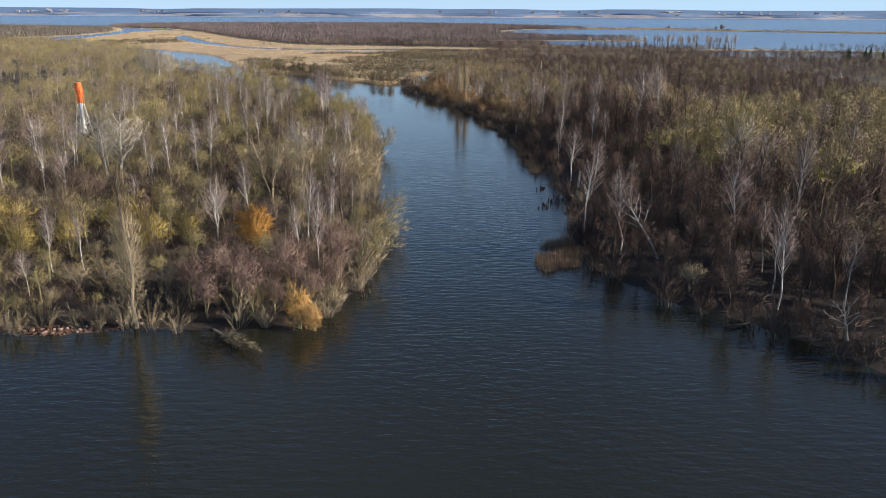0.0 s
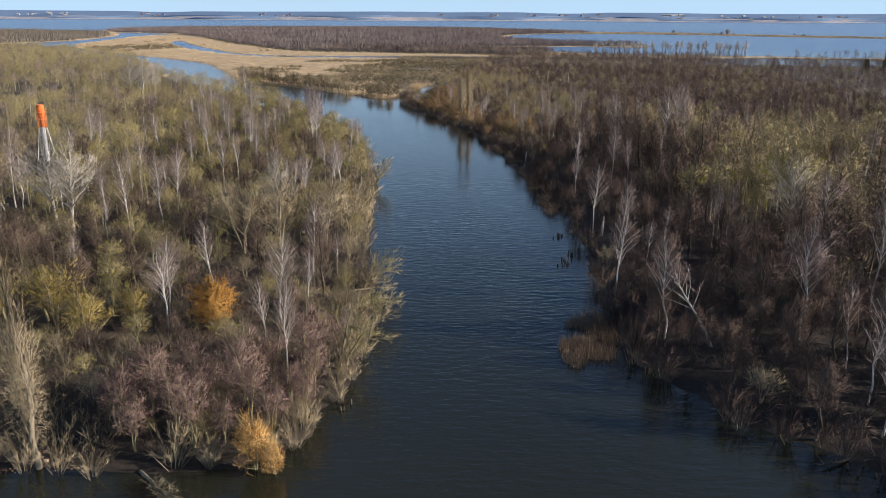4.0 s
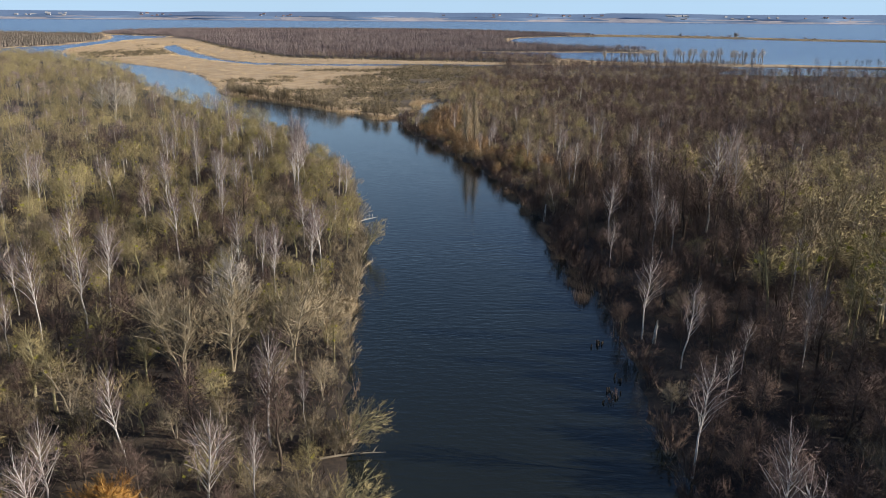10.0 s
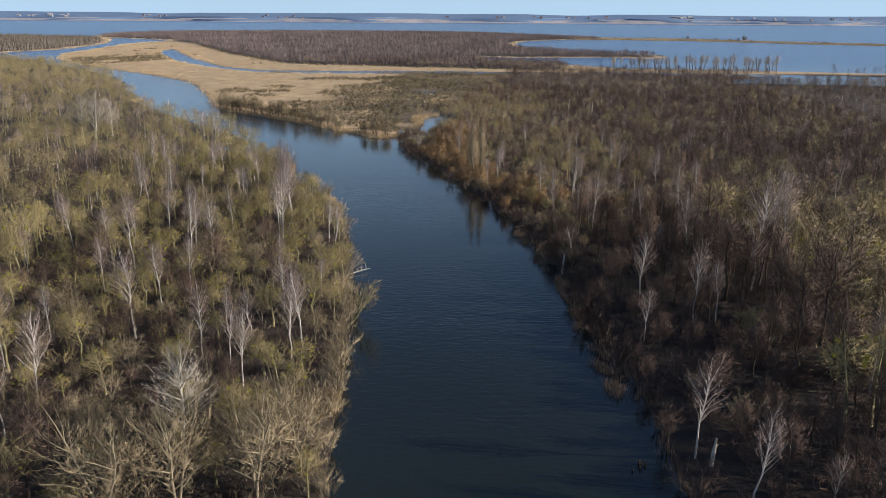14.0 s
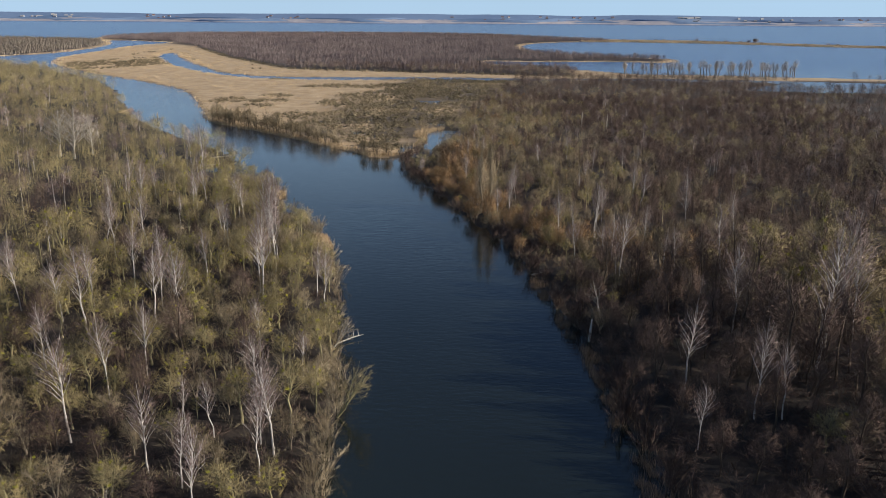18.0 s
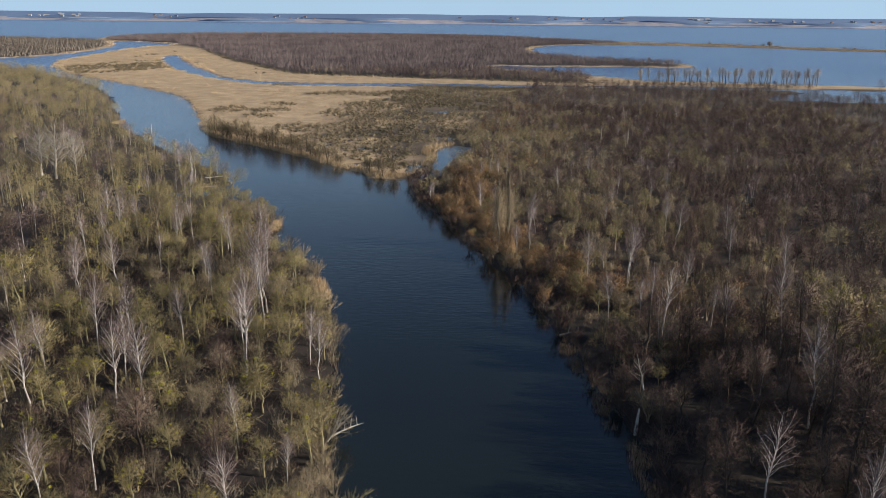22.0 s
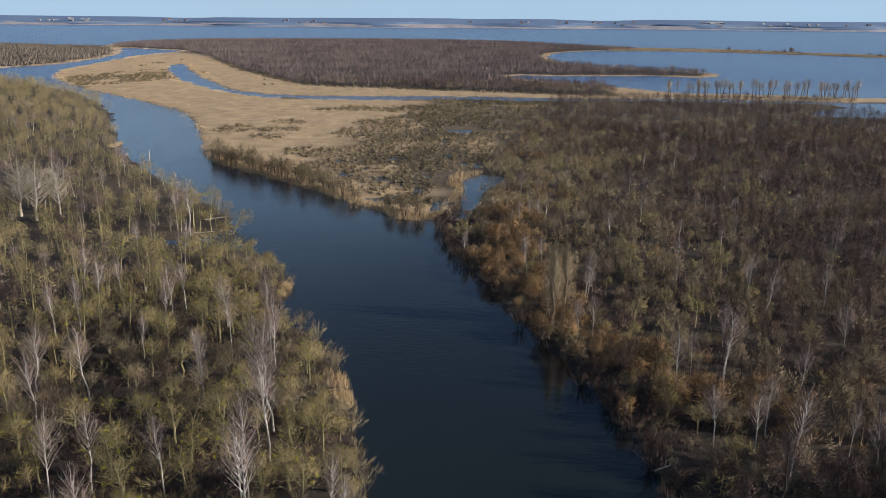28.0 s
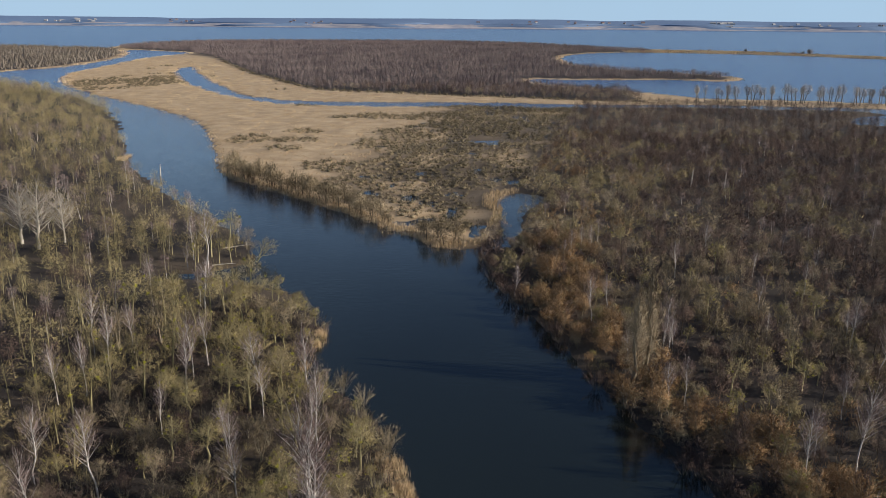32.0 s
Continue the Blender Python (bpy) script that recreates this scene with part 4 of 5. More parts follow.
# ---- bushes ----
x, y = jittered(-110, 100, 90, 400, 3.8, rng)
land, west = plan(x, y)
keep = (land > 0.3) & in_sight(x, y, 5) & (rng.random(len(x)) < np.where(west, 0.85, 0.22))
x, y, land, west = x[keep], y[keep], land[keep], west[keep]
z = ground_height(x, y, land)
for name, w, mat, label in (("brown_undergrowth", ~west, TWIG_BROWN_SHADED, "low bare brown undergrowth under the trees"), ("tan_undergrowth", west & (vnoise(x, y, 13, 77) < 0.6), TWIG_WEST, "low bare grey-brown undergrowth under the trees"),
                            ("olive_undergrowth", west & (vnoise(x, y, 13, 77) >= 0.6), TWIG_OLIVE, "low bare olive undergrowth under the trees")):
    thicket(name, [shrub(1000 + s, 3.0, 2.3, 9, 15, 1.0, 0.036, 1) for s in range(6)], (BARK_DARK, mat, MISTLETOE), x[w], y[w], z[w], rng.uniform(0.5, 1.6, w.sum()), rng, label, "bushes")

x, y = jittered(-100, 150, 92, 400, 4.4, rng)
land, west = plan(x, y)
keep = (land > 2.0) & in_sight(x, y, 2) & (vnoise(x, y, 9, 78) > np.where(west, 0.2, 0.12)) & (west | (y < 300))
x, y, land, west = x[keep], y[keep], land[keep], west[keep]
z = ground_height(x, y, land)
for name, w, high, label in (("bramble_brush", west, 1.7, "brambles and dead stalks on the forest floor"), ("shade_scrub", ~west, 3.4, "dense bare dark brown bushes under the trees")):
    thicket(name, [puff(1030 + s, high, 2.9, 110 if high < 2 else 150, 1.1, 0.07, 0) for s in range(6)], (BARK_DARK, TWIG_BROWN_SHADED, MISTLETOE), x[w], y[w], z[w], rng.uniform(0.6, 1.35, w.sum()), rng, label, "bushes")

x, y = jittered(-40, 240, 285, 705, 5.2, rng)
land, west = plan(x, y)
keep = (land > 0.5) & (~west) & in_sight(x, y, 5) & (open_marsh(x, y) < 0.3) & (rng.random(len(x)) < 0.85)
x, y, land = x[keep], y[keep], land[keep]
z = ground_height(x, y, land)
tone = 0.6 * vnoise(x, y, 20, 37) + 0.4 * rng.random(len(x)) - 0.34 * np.clip((x - 45) / 30, 0, 1)
for name, w, mat, label in (("brown_scrub", tone < 0.4, TWIG_BROWN_SHADED, "rounded bare brown bushes of the wet wood"), ("olive_scrub", (tone >= 0.4) & (tone < 0.54), TWIG_OLIVE, "rounded bare olive bushes of the wet wood"),
                            ("tan_scrub", (tone >= 0.54) & (tone < 0.68), TWIG_TAN, "rounded bare tan willow bushes of the wet wood"), ("rust_scrub", tone >= 0.68, TWIG_RUST, "rounded bare rust-brown bushes of the wet wood")):
    close = w & (y < 420) & (x < 105)
    far = w & ~close
    thicket(name, [puff(1020 + s, 5.2, 3.5, 320, 1.0, 0.075, 0) for s in range(6)], (BARK_DARK, mat, MISTLETOE), x[close], y[close], z[close], rng.uniform(0.75, 1.2, close.sum()) ** 1.6, rng, label, "bushes")
    thicket(name, [puff(1030 + s, 5.2, 3.4, 150, 0.8, 0.14, 0) for s in range(6)], (BARK_DARK, mat, MISTLETOE), x[far], y[far], z[far], rng.uniform(0.75, 1.3, far.sum()) ** 2, rng, label, "bushes")

x, y = jittered(-170, 90, 462, 862, 4.3, rng)
land, west = plan(x, y)
dense = np.clip((x + 104 - 30 * (y - 560) / 300) / 46, 0, 1) + 0.13
keep = (land > np.where(y < 600, 12, 2.5)) & (open_marsh(x, y) > 0.3) & (vnoise(x * 0.6, y, 17, 31) * 0.7 + vnoise(x * 0.6, y, 42, 32) * 0.65 > 0.92 - 0.5 * dense)
x, y, land = x[keep], y[keep], land[keep]
sx, sy = jittered(-145, -30, 455, 610, 3.6, rng)
sl, _ = plan(sx, sy)
rim = (sl > 1.2) & (sl < np.where(sx < -92, 10, 9)) & (vnoise(sx, sy, 11, 35) > np.where(sx < -92, 0.15, 0.28)) & (open_marsh(sx, sy) > 0.3)
x, y, land, rim = np.append(x, sx[rim]), np.append(y, sy[rim]), np.append(land, sl[rim]), np.repeat([False, True], [len(x), int(rim.sum())])
z = ground_height(x, y, land)
RIM_WILLOW = dict(height=9.5, stems=2, radius=0.14, base=0.12, limbs=12, reach=3.1, subs=2, twigs=3, tlen=1.2, twidth=0.085, spread=0.16, sides=3, limb_sides=1, lift=0.6, rings=4, haze=420, hlen=0.9, hwide=0.14)
for name, w, mat, label, hi in (("marsh_bushes", ~rim, TWIG_MARSH, "rounded grey-olive willow bushes in the reedbed", 1.0), ("shore_willows", rim, TWIG_TAN, "tall bare willow bushes along the reed shore", 1.0)):
    thicket(name, [(puff(1040 + s, 2.6, 3.6, 95, 0.8, 0.15, 0.42) if mat is TWIG_MARSH else grow(1050 + s, **RIM_WILLOW)) for s in range(6)], (BARK_DARK, mat, MISTLETOE), x[w], y[w], z[w], hi * rng.uniform(0.62, 1.12, w.sum()) ** 1.6, rng, label, "bushes")

x, y = jittered(-480, 200, 860, 1420, 6.0, rng)
land, west = plan(x, y)
patch = (np.hypot((x + 395 - (y - 1050) * 0.15) / 60, (y - 1060) / 120) < 1) & (vnoise(x, y, 26, 33) > 0.36)
edge = (open_marsh(x, y) > 0.02) & (open_marsh(x, y) < 0.99) & (y > 890) & (x < 120)
keep = (land > 4) & (patch | edge | ((open_marsh(x, y) > 0.5) & (vnoise(x, y, 22, 34) > 0.9)))
x, y, land = x[keep], y[keep], land[keep]
thicket("reed_bushes", [puff(1060 + s, 2.8, 3.6, 40, 0.9, 0.26, 0.5) for s in range(5)], (BARK_DARK, TWIG_MARSH, MISTLETOE), x, y, ground_height(x, y, land), rng.uniform(0.7, 1.3, len(x)), rng,
        "grey-olive willow bushes scattered over the far reedbed", "bushes")


# ---- reeds ----
def tuft(seed, count, high, wide, width):
    rng = np.random.default_rng(seed)
    s = Soup()
    p = np.append(rng.normal(0, wide * 0.5, (count, 2)), np.full((count, 1), -0.4), 1)
    w = np.append(rng.normal(0, 0.16, (count, 2)) * high, high * rng.uniform(0.7, 1.15, (count, 1)) + 0.4, 1)
    s.blades(p, w, width, rng)
    return (s.arrays(),)


def reeds(name, x, y, z, shapes, mat, label, lo=0.75, hi=1.2):
    thicket(name, shapes, (mat,), x, y, z, rng.uniform(lo, hi, len(x)), rng, label, "reeds")


x, y = jittered(-600, 200, 455, 1500, 5.0, rng)
land, west = plan(x, y)
keep = (land > -0.6) & (~west) & (open_marsh(x, y) > 0.4) & ((land < 7) | (rng.random(len(x)) < 0.5))
x, y, land = x[keep], y[keep], land[keep]
brown = sedge(x, y) > rng.uniform(0.15, 0.7, len(x))
for name, w, mat, label in (("reedbed", ~brown, REED, "wide bed of dry tan reeds on the marsh"), ("sedge_bed", brown, TWIG_MARSH, "dull brown sedge between the bushes of the marsh")):
    reeds(name, x[w], y[w], np.maximum(ground_height(x[w], y[w], land[w]), -0.3), [tuft(1100 + s, 14, 0.75, 3.6, 0.4) for s in range(4)], mat, label)
x, y = jittered(-140, 10, 452, 620, 1.5, rng)
land, west = plan(x, y)
keep = (land > -1.4) & (land < 5) & (~west) & (open_marsh(x, y) > 0.3)
reeds("reed_fringe", x[keep], y[keep], np.maximum(ground_height(x[keep], y[keep], land[keep]), -0.4), [tuft(1120 + s, 10, 2.0, 1.0, 0.13) for s in range(4)], REED, "fringe of dry tan reeds at the marsh shore")
x, y = jittered(-900, 1000, 1000, 2100, 8.0, rng)
land, west = plan(x, y)
keep = (land > -1.0) & (land < 13)
reeds("far_reeds", x[keep], y[keep], ground_height(x[keep], y[keep], land[keep]), [tuft(1140 + s, 9, 1.0, 5.0, 1.0) for s in range(4)], REED, "pale reed fringe along the far spits and shores")

x, y = jittered(285, 1250, 1430, 2010, 6.0, rng)
land, west = plan(x, y)
keep = land > -2.5
reeds("spit_reeds", x[keep], y[keep], np.maximum(ground_height(x[keep], y[keep], land[keep]), -0.2), [tuft(1150 + s, 9, 1.9, 5.0, 1.4) for s in range(4)], REED, "pale dry reeds along the narrow spit in the lagoon")

# reeds standing in the water off the shaded bank: x, y, half length, half width
BEDS = [(20.8, 130.5, 10.5, 3.9, 1.35), (25.5, 208, 5, 1.6, 1.4), (24.6, 216, 6, 1.7, 1.6), (23.5, 229, 4, 1.3, 1.5), (20.8, 268, 7, 1.4, 1.6), (23.8, 241, 6, 1.2, 1.6), (17.8, 290, 7, 1.3, 1.7), (23.6, 252, 7, 1.5, 1.6)]
for n, (cx, cy, a, b, turn) in enumerate(BEDS):
    k = int(a * b * (26 if n == 0 else 16))
    r, q = np.sqrt(rng.random(k)), rng.uniform(0, 6.283, k)
    u, v = a * r * np.cos(q), b * r * np.sin(q)
    px, py = cx + u * math.cos(turn) - v * math.sin(turn), cy + u * math.sin(turn) + v * math.cos(turn)
    ok = vnoise(px, py, 2.2, 40 + n) > (0.22 if n == 0 else 0.42)
    reeds("reed_clump", px[ok], py[ok], np.full(ok.sum(), -0.3), [tuft(1160 + s, 8, 1.7, 0.6, 0.06) for s in range(4)], REED_DARK, "clump of old brown reeds standing in the water")
x, y = jittered(-70, 40, 95, 420, 1.6, rng)
land, west = plan(x, y)
keep = (land > -0.8) & (land < 1.2) & (vnoise(x, y, 9, 50) > np.where(west, 0.78, 0.55)) & (y > 120)
reeds("bank_reeds", x[keep], y[keep], np.maximum(ground_height(x[keep], y[keep], land[keep]), -0.4), [tuft(1180 + s, 8, 1.7, 0.7, 0.07) for s in range(4)], REED_DARK, "brown reeds and sedge along the river bank")


# ---- bushes that stand out ----
def set_bushes(name, places, mats, label, category, group, seeds, size, **kw):
    """Single bushes: x, y, height; a few shapes in turn."""
    shapes = [shrub(s, **kw) for s in seeds]
    made = {}
    for n, (x, y, h) in enumerate(places):
        i = n % len(shapes)
        m = stand(x, y, h / size, rng.uniform(0, 6.283), rng.uniform(0.9, 1.1))
        if i in made:
            copy_thing(made[i], m)
        else:
            made[i] = plant(name, shapes[i], (mats[0], mats[1], MISTLETOE), label, category, group, m, ("crown",))


plant("golden_willow", grow(1201, height=8.6, radius=0.2, base=0.06, limbs=70, reach=3.2, subs=9, twigs=14, tlen=0.75, twidth=0.04, lift=0.1, haze=1600, hlen=0.5, hwide=0.07), (TWIG_ORANGE, TWIG_ORANGE), "round golden-orange willow glowing among brown trees", "willow", "golden willows", stand(-33.7, 133))
for n, (tx, ty, h) in enumerate([(-19.6, 97.6, 8.6), (-17.4, 96.8, 4.6)]):
    plant("yellow_willow", grow(1202 + n, height=8, stems=2, radius=0.12, base=0.1, limbs=26, reach=1.7, subs=5, twigs=6, tlen=0.9, twidth=0.04, spread=0.14, lift=0.3, haze=1300, hlen=0.7, hwide=0.06), (BARK_OLIVE, TWIG_YELLOW),
          "orange-yellow willow hanging over the water's edge", "willow", "golden willows", stand(tx, ty, h / 8))
GOLD_PLACES = [(-65, 128, 10.5), (-58, 134, 11), (-71, 123, 9.5), (-50, 127, 10), (-77, 131, 11), (-46, 133, 9), (-84, 138, 10.5)]
made = {}
for n, (tx, ty, h) in enumerate(GOLD_PLACES):
    m = stand(tx, ty, h / 10, rng.uniform(0, 6.283), rng.uniform(0.95, 1.15))
    if n % 3 in made:
        copy_thing(made[n % 3], m)
    else:
        made[n % 3] = plant("crack_willow", grow(1205 + n, height=10, stems=3, radius=0.16, base=0.2, limbs=30, reach=2.6, subs=5, twigs=7, tlen=1.0, twidth=0.04, spread=0.22, lift=0.4, haze=1300, hlen=0.8, hwide=0.07), (BARK_GREY, TWIG_GOLD),
                            "bare willow with a broad yellow-olive crown", "willow", "yellow-olive willows", m)
RED_PLACES = [(-36, 103, 8), (-33, 100, 7), (-34, 108, 9), (-30, 104, 8.5), (-27, 101, 7.5), (-27, 107, 9), (-24, 102, 8), (-24, 111, 9.5), (-22, 106, 9), (-21, 114, 9), (-19, 103, 8), (-18, 109, 9), (-18, 118, 9.5),
              (-16, 113, 8), (-15.5, 121, 8.5), (-30, 112, 9), (-38, 110, 8), (-16, 107, 6.5)]
made = {}
for n, (tx, ty, h) in enumerate(RED_PLACES):
    m = stand(tx, ty, 1.22 * h / 11, rng.uniform(0, 6.283), rng.uniform(0.85, 1.1))
    if n % 5 in made:
        copy_thing(made[n % 5], m)
    else:
        made[n % 5] = plant("alder_thicket", grow(1211 + n, height=11, stems=3, radius=0.12, base=0.3, limbs=27, reach=2.5, subs=4, twigs=6, tlen=0.9, twidth=0.034, spread=0.12, lift=0.6, haze=1300, hlen=0.8, hwide=0.06), (BARK_OLIVE, TWIG_RED),
                            "clump of slim bare alders with reddish-purple crowns", "tree", "reddish thickets at the point", m)
x, y = jittered(-30, 60, 318, 462, 5.2, rng)
land, west = plan(x, y)
ok = (land > 0.6) & (land < 10 + 26 * vnoise(x, y, 22, 64)) & ~west & (vnoise(x, y, 13, 63) > 0.42) & (open_marsh(x, y) < 0.3)
made = {}
for n, (tx, ty, far_in) in enumerate(zip(x[ok], y[ok], land[ok])):
    m = stand(tx, ty, rng.uniform(0.55, 0.95) + 0.012 * far_in, rng.uniform(0, 6.283), rng.uniform(0.95, 1.25))
    if n % 4 in made:
        copy_thing(made[n % 4], m)
    else:
        made[n % 4] = plant("rust_willow", grow(1221 + n, height=8, stems=3, radius=0.1, base=0.12, limbs=24, reach=2.2, subs=4, twigs=5, tlen=0.9, twidth=0.05, spread=0.2, lift=0.4, haze=620, hlen=0.8, hwide=0.1), (BARK_GREY, TWIG_RUST),
                            "rust-orange bare willow along the shaded shore", "willow", "rusty willows along the shore", m)
x, y = jittered(20, 90, 300, 350, 4.0, rng)
ok = (vnoise(x, y, 12, 61) > 0.35) & (plan(x, y)[0] > 5)
reeds("dry_grass", x[ok], y[ok], ground_height(x[ok], y[ok]), [tuft(1240 + s, 14, 0.9, 1.8, 0.12) for s in range(4)], REED_DARK, "dry tan grass in a clearing of the wood")

# shrubs that lean over the river, along both banks
def bank_walk(points, gap, rng):
    p = np.array(points, float)
    out = []
    for a, b in zip(p[:-1], p[1:]):
        n = max(1, int(np.hypot(*(b - a)) / gap))
        for i in range(n):
            out.append(a + (b - a) * (i + rng.random()) / n)
    return np.array(out)


west_edge = bank_walk([p for p in LEFT_BANK if p[1] > 93 and p[0] > -64], 2.6, rng)
east_edge = bank_walk([p for p in RIGHT_BANK if p[0] < 70], 2.2, rng)
for name, pts, mat, label, shift in (("bank_willows", west_edge, TWIG_TAN, "bare tan willow shrubs leaning over the river bank", -0.6), ("bank_alders", east_edge, TWIG_BROWN_SHADED, "bare brown alder shrubs leaning over the river bank", 0.6)):
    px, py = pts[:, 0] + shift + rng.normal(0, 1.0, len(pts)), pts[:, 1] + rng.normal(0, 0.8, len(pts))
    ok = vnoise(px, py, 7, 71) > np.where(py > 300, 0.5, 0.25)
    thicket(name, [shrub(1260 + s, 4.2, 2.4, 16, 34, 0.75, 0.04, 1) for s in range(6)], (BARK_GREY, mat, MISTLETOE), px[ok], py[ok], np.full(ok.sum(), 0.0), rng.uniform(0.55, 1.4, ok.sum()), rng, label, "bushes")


# ---- leaning and fallen wood ----
def lying(name, at, turn, tip, size, shape, mats, label, category):
    """A tree tipped over: turn about the upright, tip from the upright, in degrees."""
    m = Matrix.Translation(at) @ Matrix.Rotation(radians(turn), 4, "Z") @ Matrix.Rotation(radians(tip), 4, "Y") @ Matrix.Scale(size, 4)
    return plant(name, shape, mats, label, category, "", m)


big = dict(height=13, stems=3, radius=0.2, base=0.25, limbs=24, reach=3.0, subs=6, twigs=8, tlen=0.9, twidth=0.034, lean=0.08, spread=0.2, split=True, haze=500, hlen=0.7, hwide=0.05)
lying("leaning_willow", (-14.2, 120, 0.1), 25, 32, 0.95, grow(1301, **big), (BARK_OLIVE, TWIG_OLIVE, MISTLETOE), "old lichened willow leaning out over the river", "willow")
lying("leaning_willow", (-14.0, 138, 0.1), -10, 48, 0.8, grow(1302, **big), (BARK_OLIVE, TWIG_OLIVE, MISTLETOE), "lichened willow bent low over the water", "willow")
lying("leaning_willow", (-15.0, 152, 0.1), 10, 52, 0.85, grow(1303, **big), (BARK_OLIVE, TWIG_OLIVE, MISTLETOE), "lichened willow bent low over the water", "willow")
lying("leaning_tree", (-24.0, 258, 0.1), 20, 30, 0.6, grow(1304, **big), (BARK_PALE, TWIG_TAN, MISTLETOE), "half-dead pale tree leaning over the river", "tree")
lying("leaning_willow", (-19.5, 232, 0.1), 5, 35, 0.8, grow(1305, **big), (BARK_OLIVE, TWIG_OLIVE, MISTLETOE), "lichened willow leaning over the river", "willow")
lying("leaning_willow", (-91, 437, 0.2), 30, 30, 0.75, grow(1306, **big), (BARK_OLIVE, TWIG_OLIVE, MISTLETOE), "lichened willow leaning off the small point", "willow")
lying("bent_birch", (37.5, 127.1, 0.4), 155, 26, 1.0, grow(1307, height=15, radius=0.17, base=0.5, limbs=16, reach=3.2, rise=0.8, subs=5, twigs=6, tlen=1.0, twidth=0.05, bend=(2.5, 0), split=True), (BARK_BIRCH, TWIG_PURPLE, MISTLETOE),
      "white birch bent over in a long arc", "birch")
lying("fallen_tree", (-31.0, 96.5, 0.15), -48, 84, 0.9, grow(1308, height=13, radius=0.16, base=0.08, limbs=40, reach=1.5, rise=1.2, subs=4, twigs=5, tlen=1.1, twidth=0.05, shape="column", lift=0.9, dome=False, fan=0.25, haze=700, hlen=1.1, hwide=0.05), (BARK_GREY, TWIG_WEST, MISTLETOE),
      "fallen tree with its dense brown crown lying in the water", "fallen tree")
lying("dead_tree", (53.7, 93.6, 0.2), 200, 28, 0.55, grow(1309, height=13, radius=0.28, base=0.4, limbs=12, reach=4.5, rise=0.7, subs=4, twigs=2, tlen=0.9, twidth=0.07, split=True), (DEADWOOD, DEADWOOD, MISTLETOE),
      "bleached dead tree with bare broken limbs", "dead tree")
lying("dead_tree", (28.7, 274.1, 0.2), 120, 10, 0.62, grow(1310, height=13, radius=0.25, base=0.4, limbs=10, reach=4.0, rise=0.7, subs=3, twigs=2, tlen=0.9, twidth=0.07, split=True), (DEADWOOD, DEADWOOD, MISTLETOE),
      "bleached dead tree with bare broken limbs", "dead tree")


def drift_log(at, turn, length, r, label, branches=3, seed=0, wood=DEADWOOD):
    r0 = np.random.default_rng(seed)
    root = tagged(new("driftwood_log"), label, "log")
    s = Soup()
    q = np.linspace(0, 1, 6)
    axis = np.stack([q * length, 0.05 * length * np.sin(q * 3), 0.10 + 0.25 * q], 1)
    s.tube(axis, r * np.array([1.15, 1, 0.85, 0.7, 0.5, 0.12]), 7)
    ob = new("log", mesh_of("log", *s.arrays(), [wood]))
    ob.parent = root
    for i in range(branches):
        s = Soup()
        p = axis[2 + i % 3]
        d = np.array((r0.uniform(0.2, 0.8), r0.choice((-1, 1)) * r0.uniform(0.4, 1), r0.uniform(0.2, 0.9))) * length * 0.22
        s.tube([p, p + d * 0.5 + (0, 0, 0.1), p + d], [r * 0.5, r * 0.35, 0.02], 5)
        ob = new("branch", mesh_of("branch", *s.arrays(), [wood]))
        ob.parent = root
    root.matrix_basis = Matrix.Translation(at) @ Matrix.Rotation(radians(turn), 4, "Z")


drift_log((17.2, 301.0, 0.0), 22, 5.5, 0.16, "bleached log lying in the water off the bank", 4, 1)
drift_log((-105, 448.5, 0.5), 25, 9.0, 0.2, "pale fallen trunk on the point", 3, 2)
drift_log((-103, 431.5, 0.4), 15, 7.0, 0.18, "pale fallen trunk at the small bay", 3, 3)
drift_log((-23.5, 259, 0.3), 40, 6.0, 0.14, "bleached trunk reaching out over the water", 3, 4)
drift_log((43, 99.8, 0.1), 200, 4.5, 0.14, "dark drift log beside the bank", 3, 5, BARK_DARK)
drift_log((-16, 150, 0.3), 8, 8.0, 0.15, "mossy fallen trunk out over the water", 4, 6, BARK_GREY)


def stump_group(cx, cy, count, seed):
    """Rotting posts of an old landing, each a thing of its own."""
    r0 = np.random.default_rng(seed)
    for i in range(count):
        s = Soup()
        h, r, a = r0.uniform(0.25, 0.75), r0.uniform(0.09, 0.16), r0.normal(0, 0.12, 2)
        s.tube([(0, 0, -1.2), (a[0] * 0.5, a[1] * 0.5, h * 0.5), (a[0], a[1], h)], [r * 1.1, r, r * 0.75], 7)
        v, f = s.arrays()
        top = len(v)
        v = np.concatenate([v, [(a[0], a[1], h + 0.08, 0, 0, 1)]])
        f = np.concatenate([f, [(top - 7 + k, top - 7 + (k + 1) % 7, top) for k in range(7)]])
        ob = tagged(new("old_post", mesh_of("old_post", v, f, [BARK_DARK])), "rotten dark wooden post standing in the water", "post", "old posts in the river")
        ob.matrix_basis = Matrix.Translation((cx + r0.normal(0, 0.9), cy + r0.normal(0, 1.1), 0))


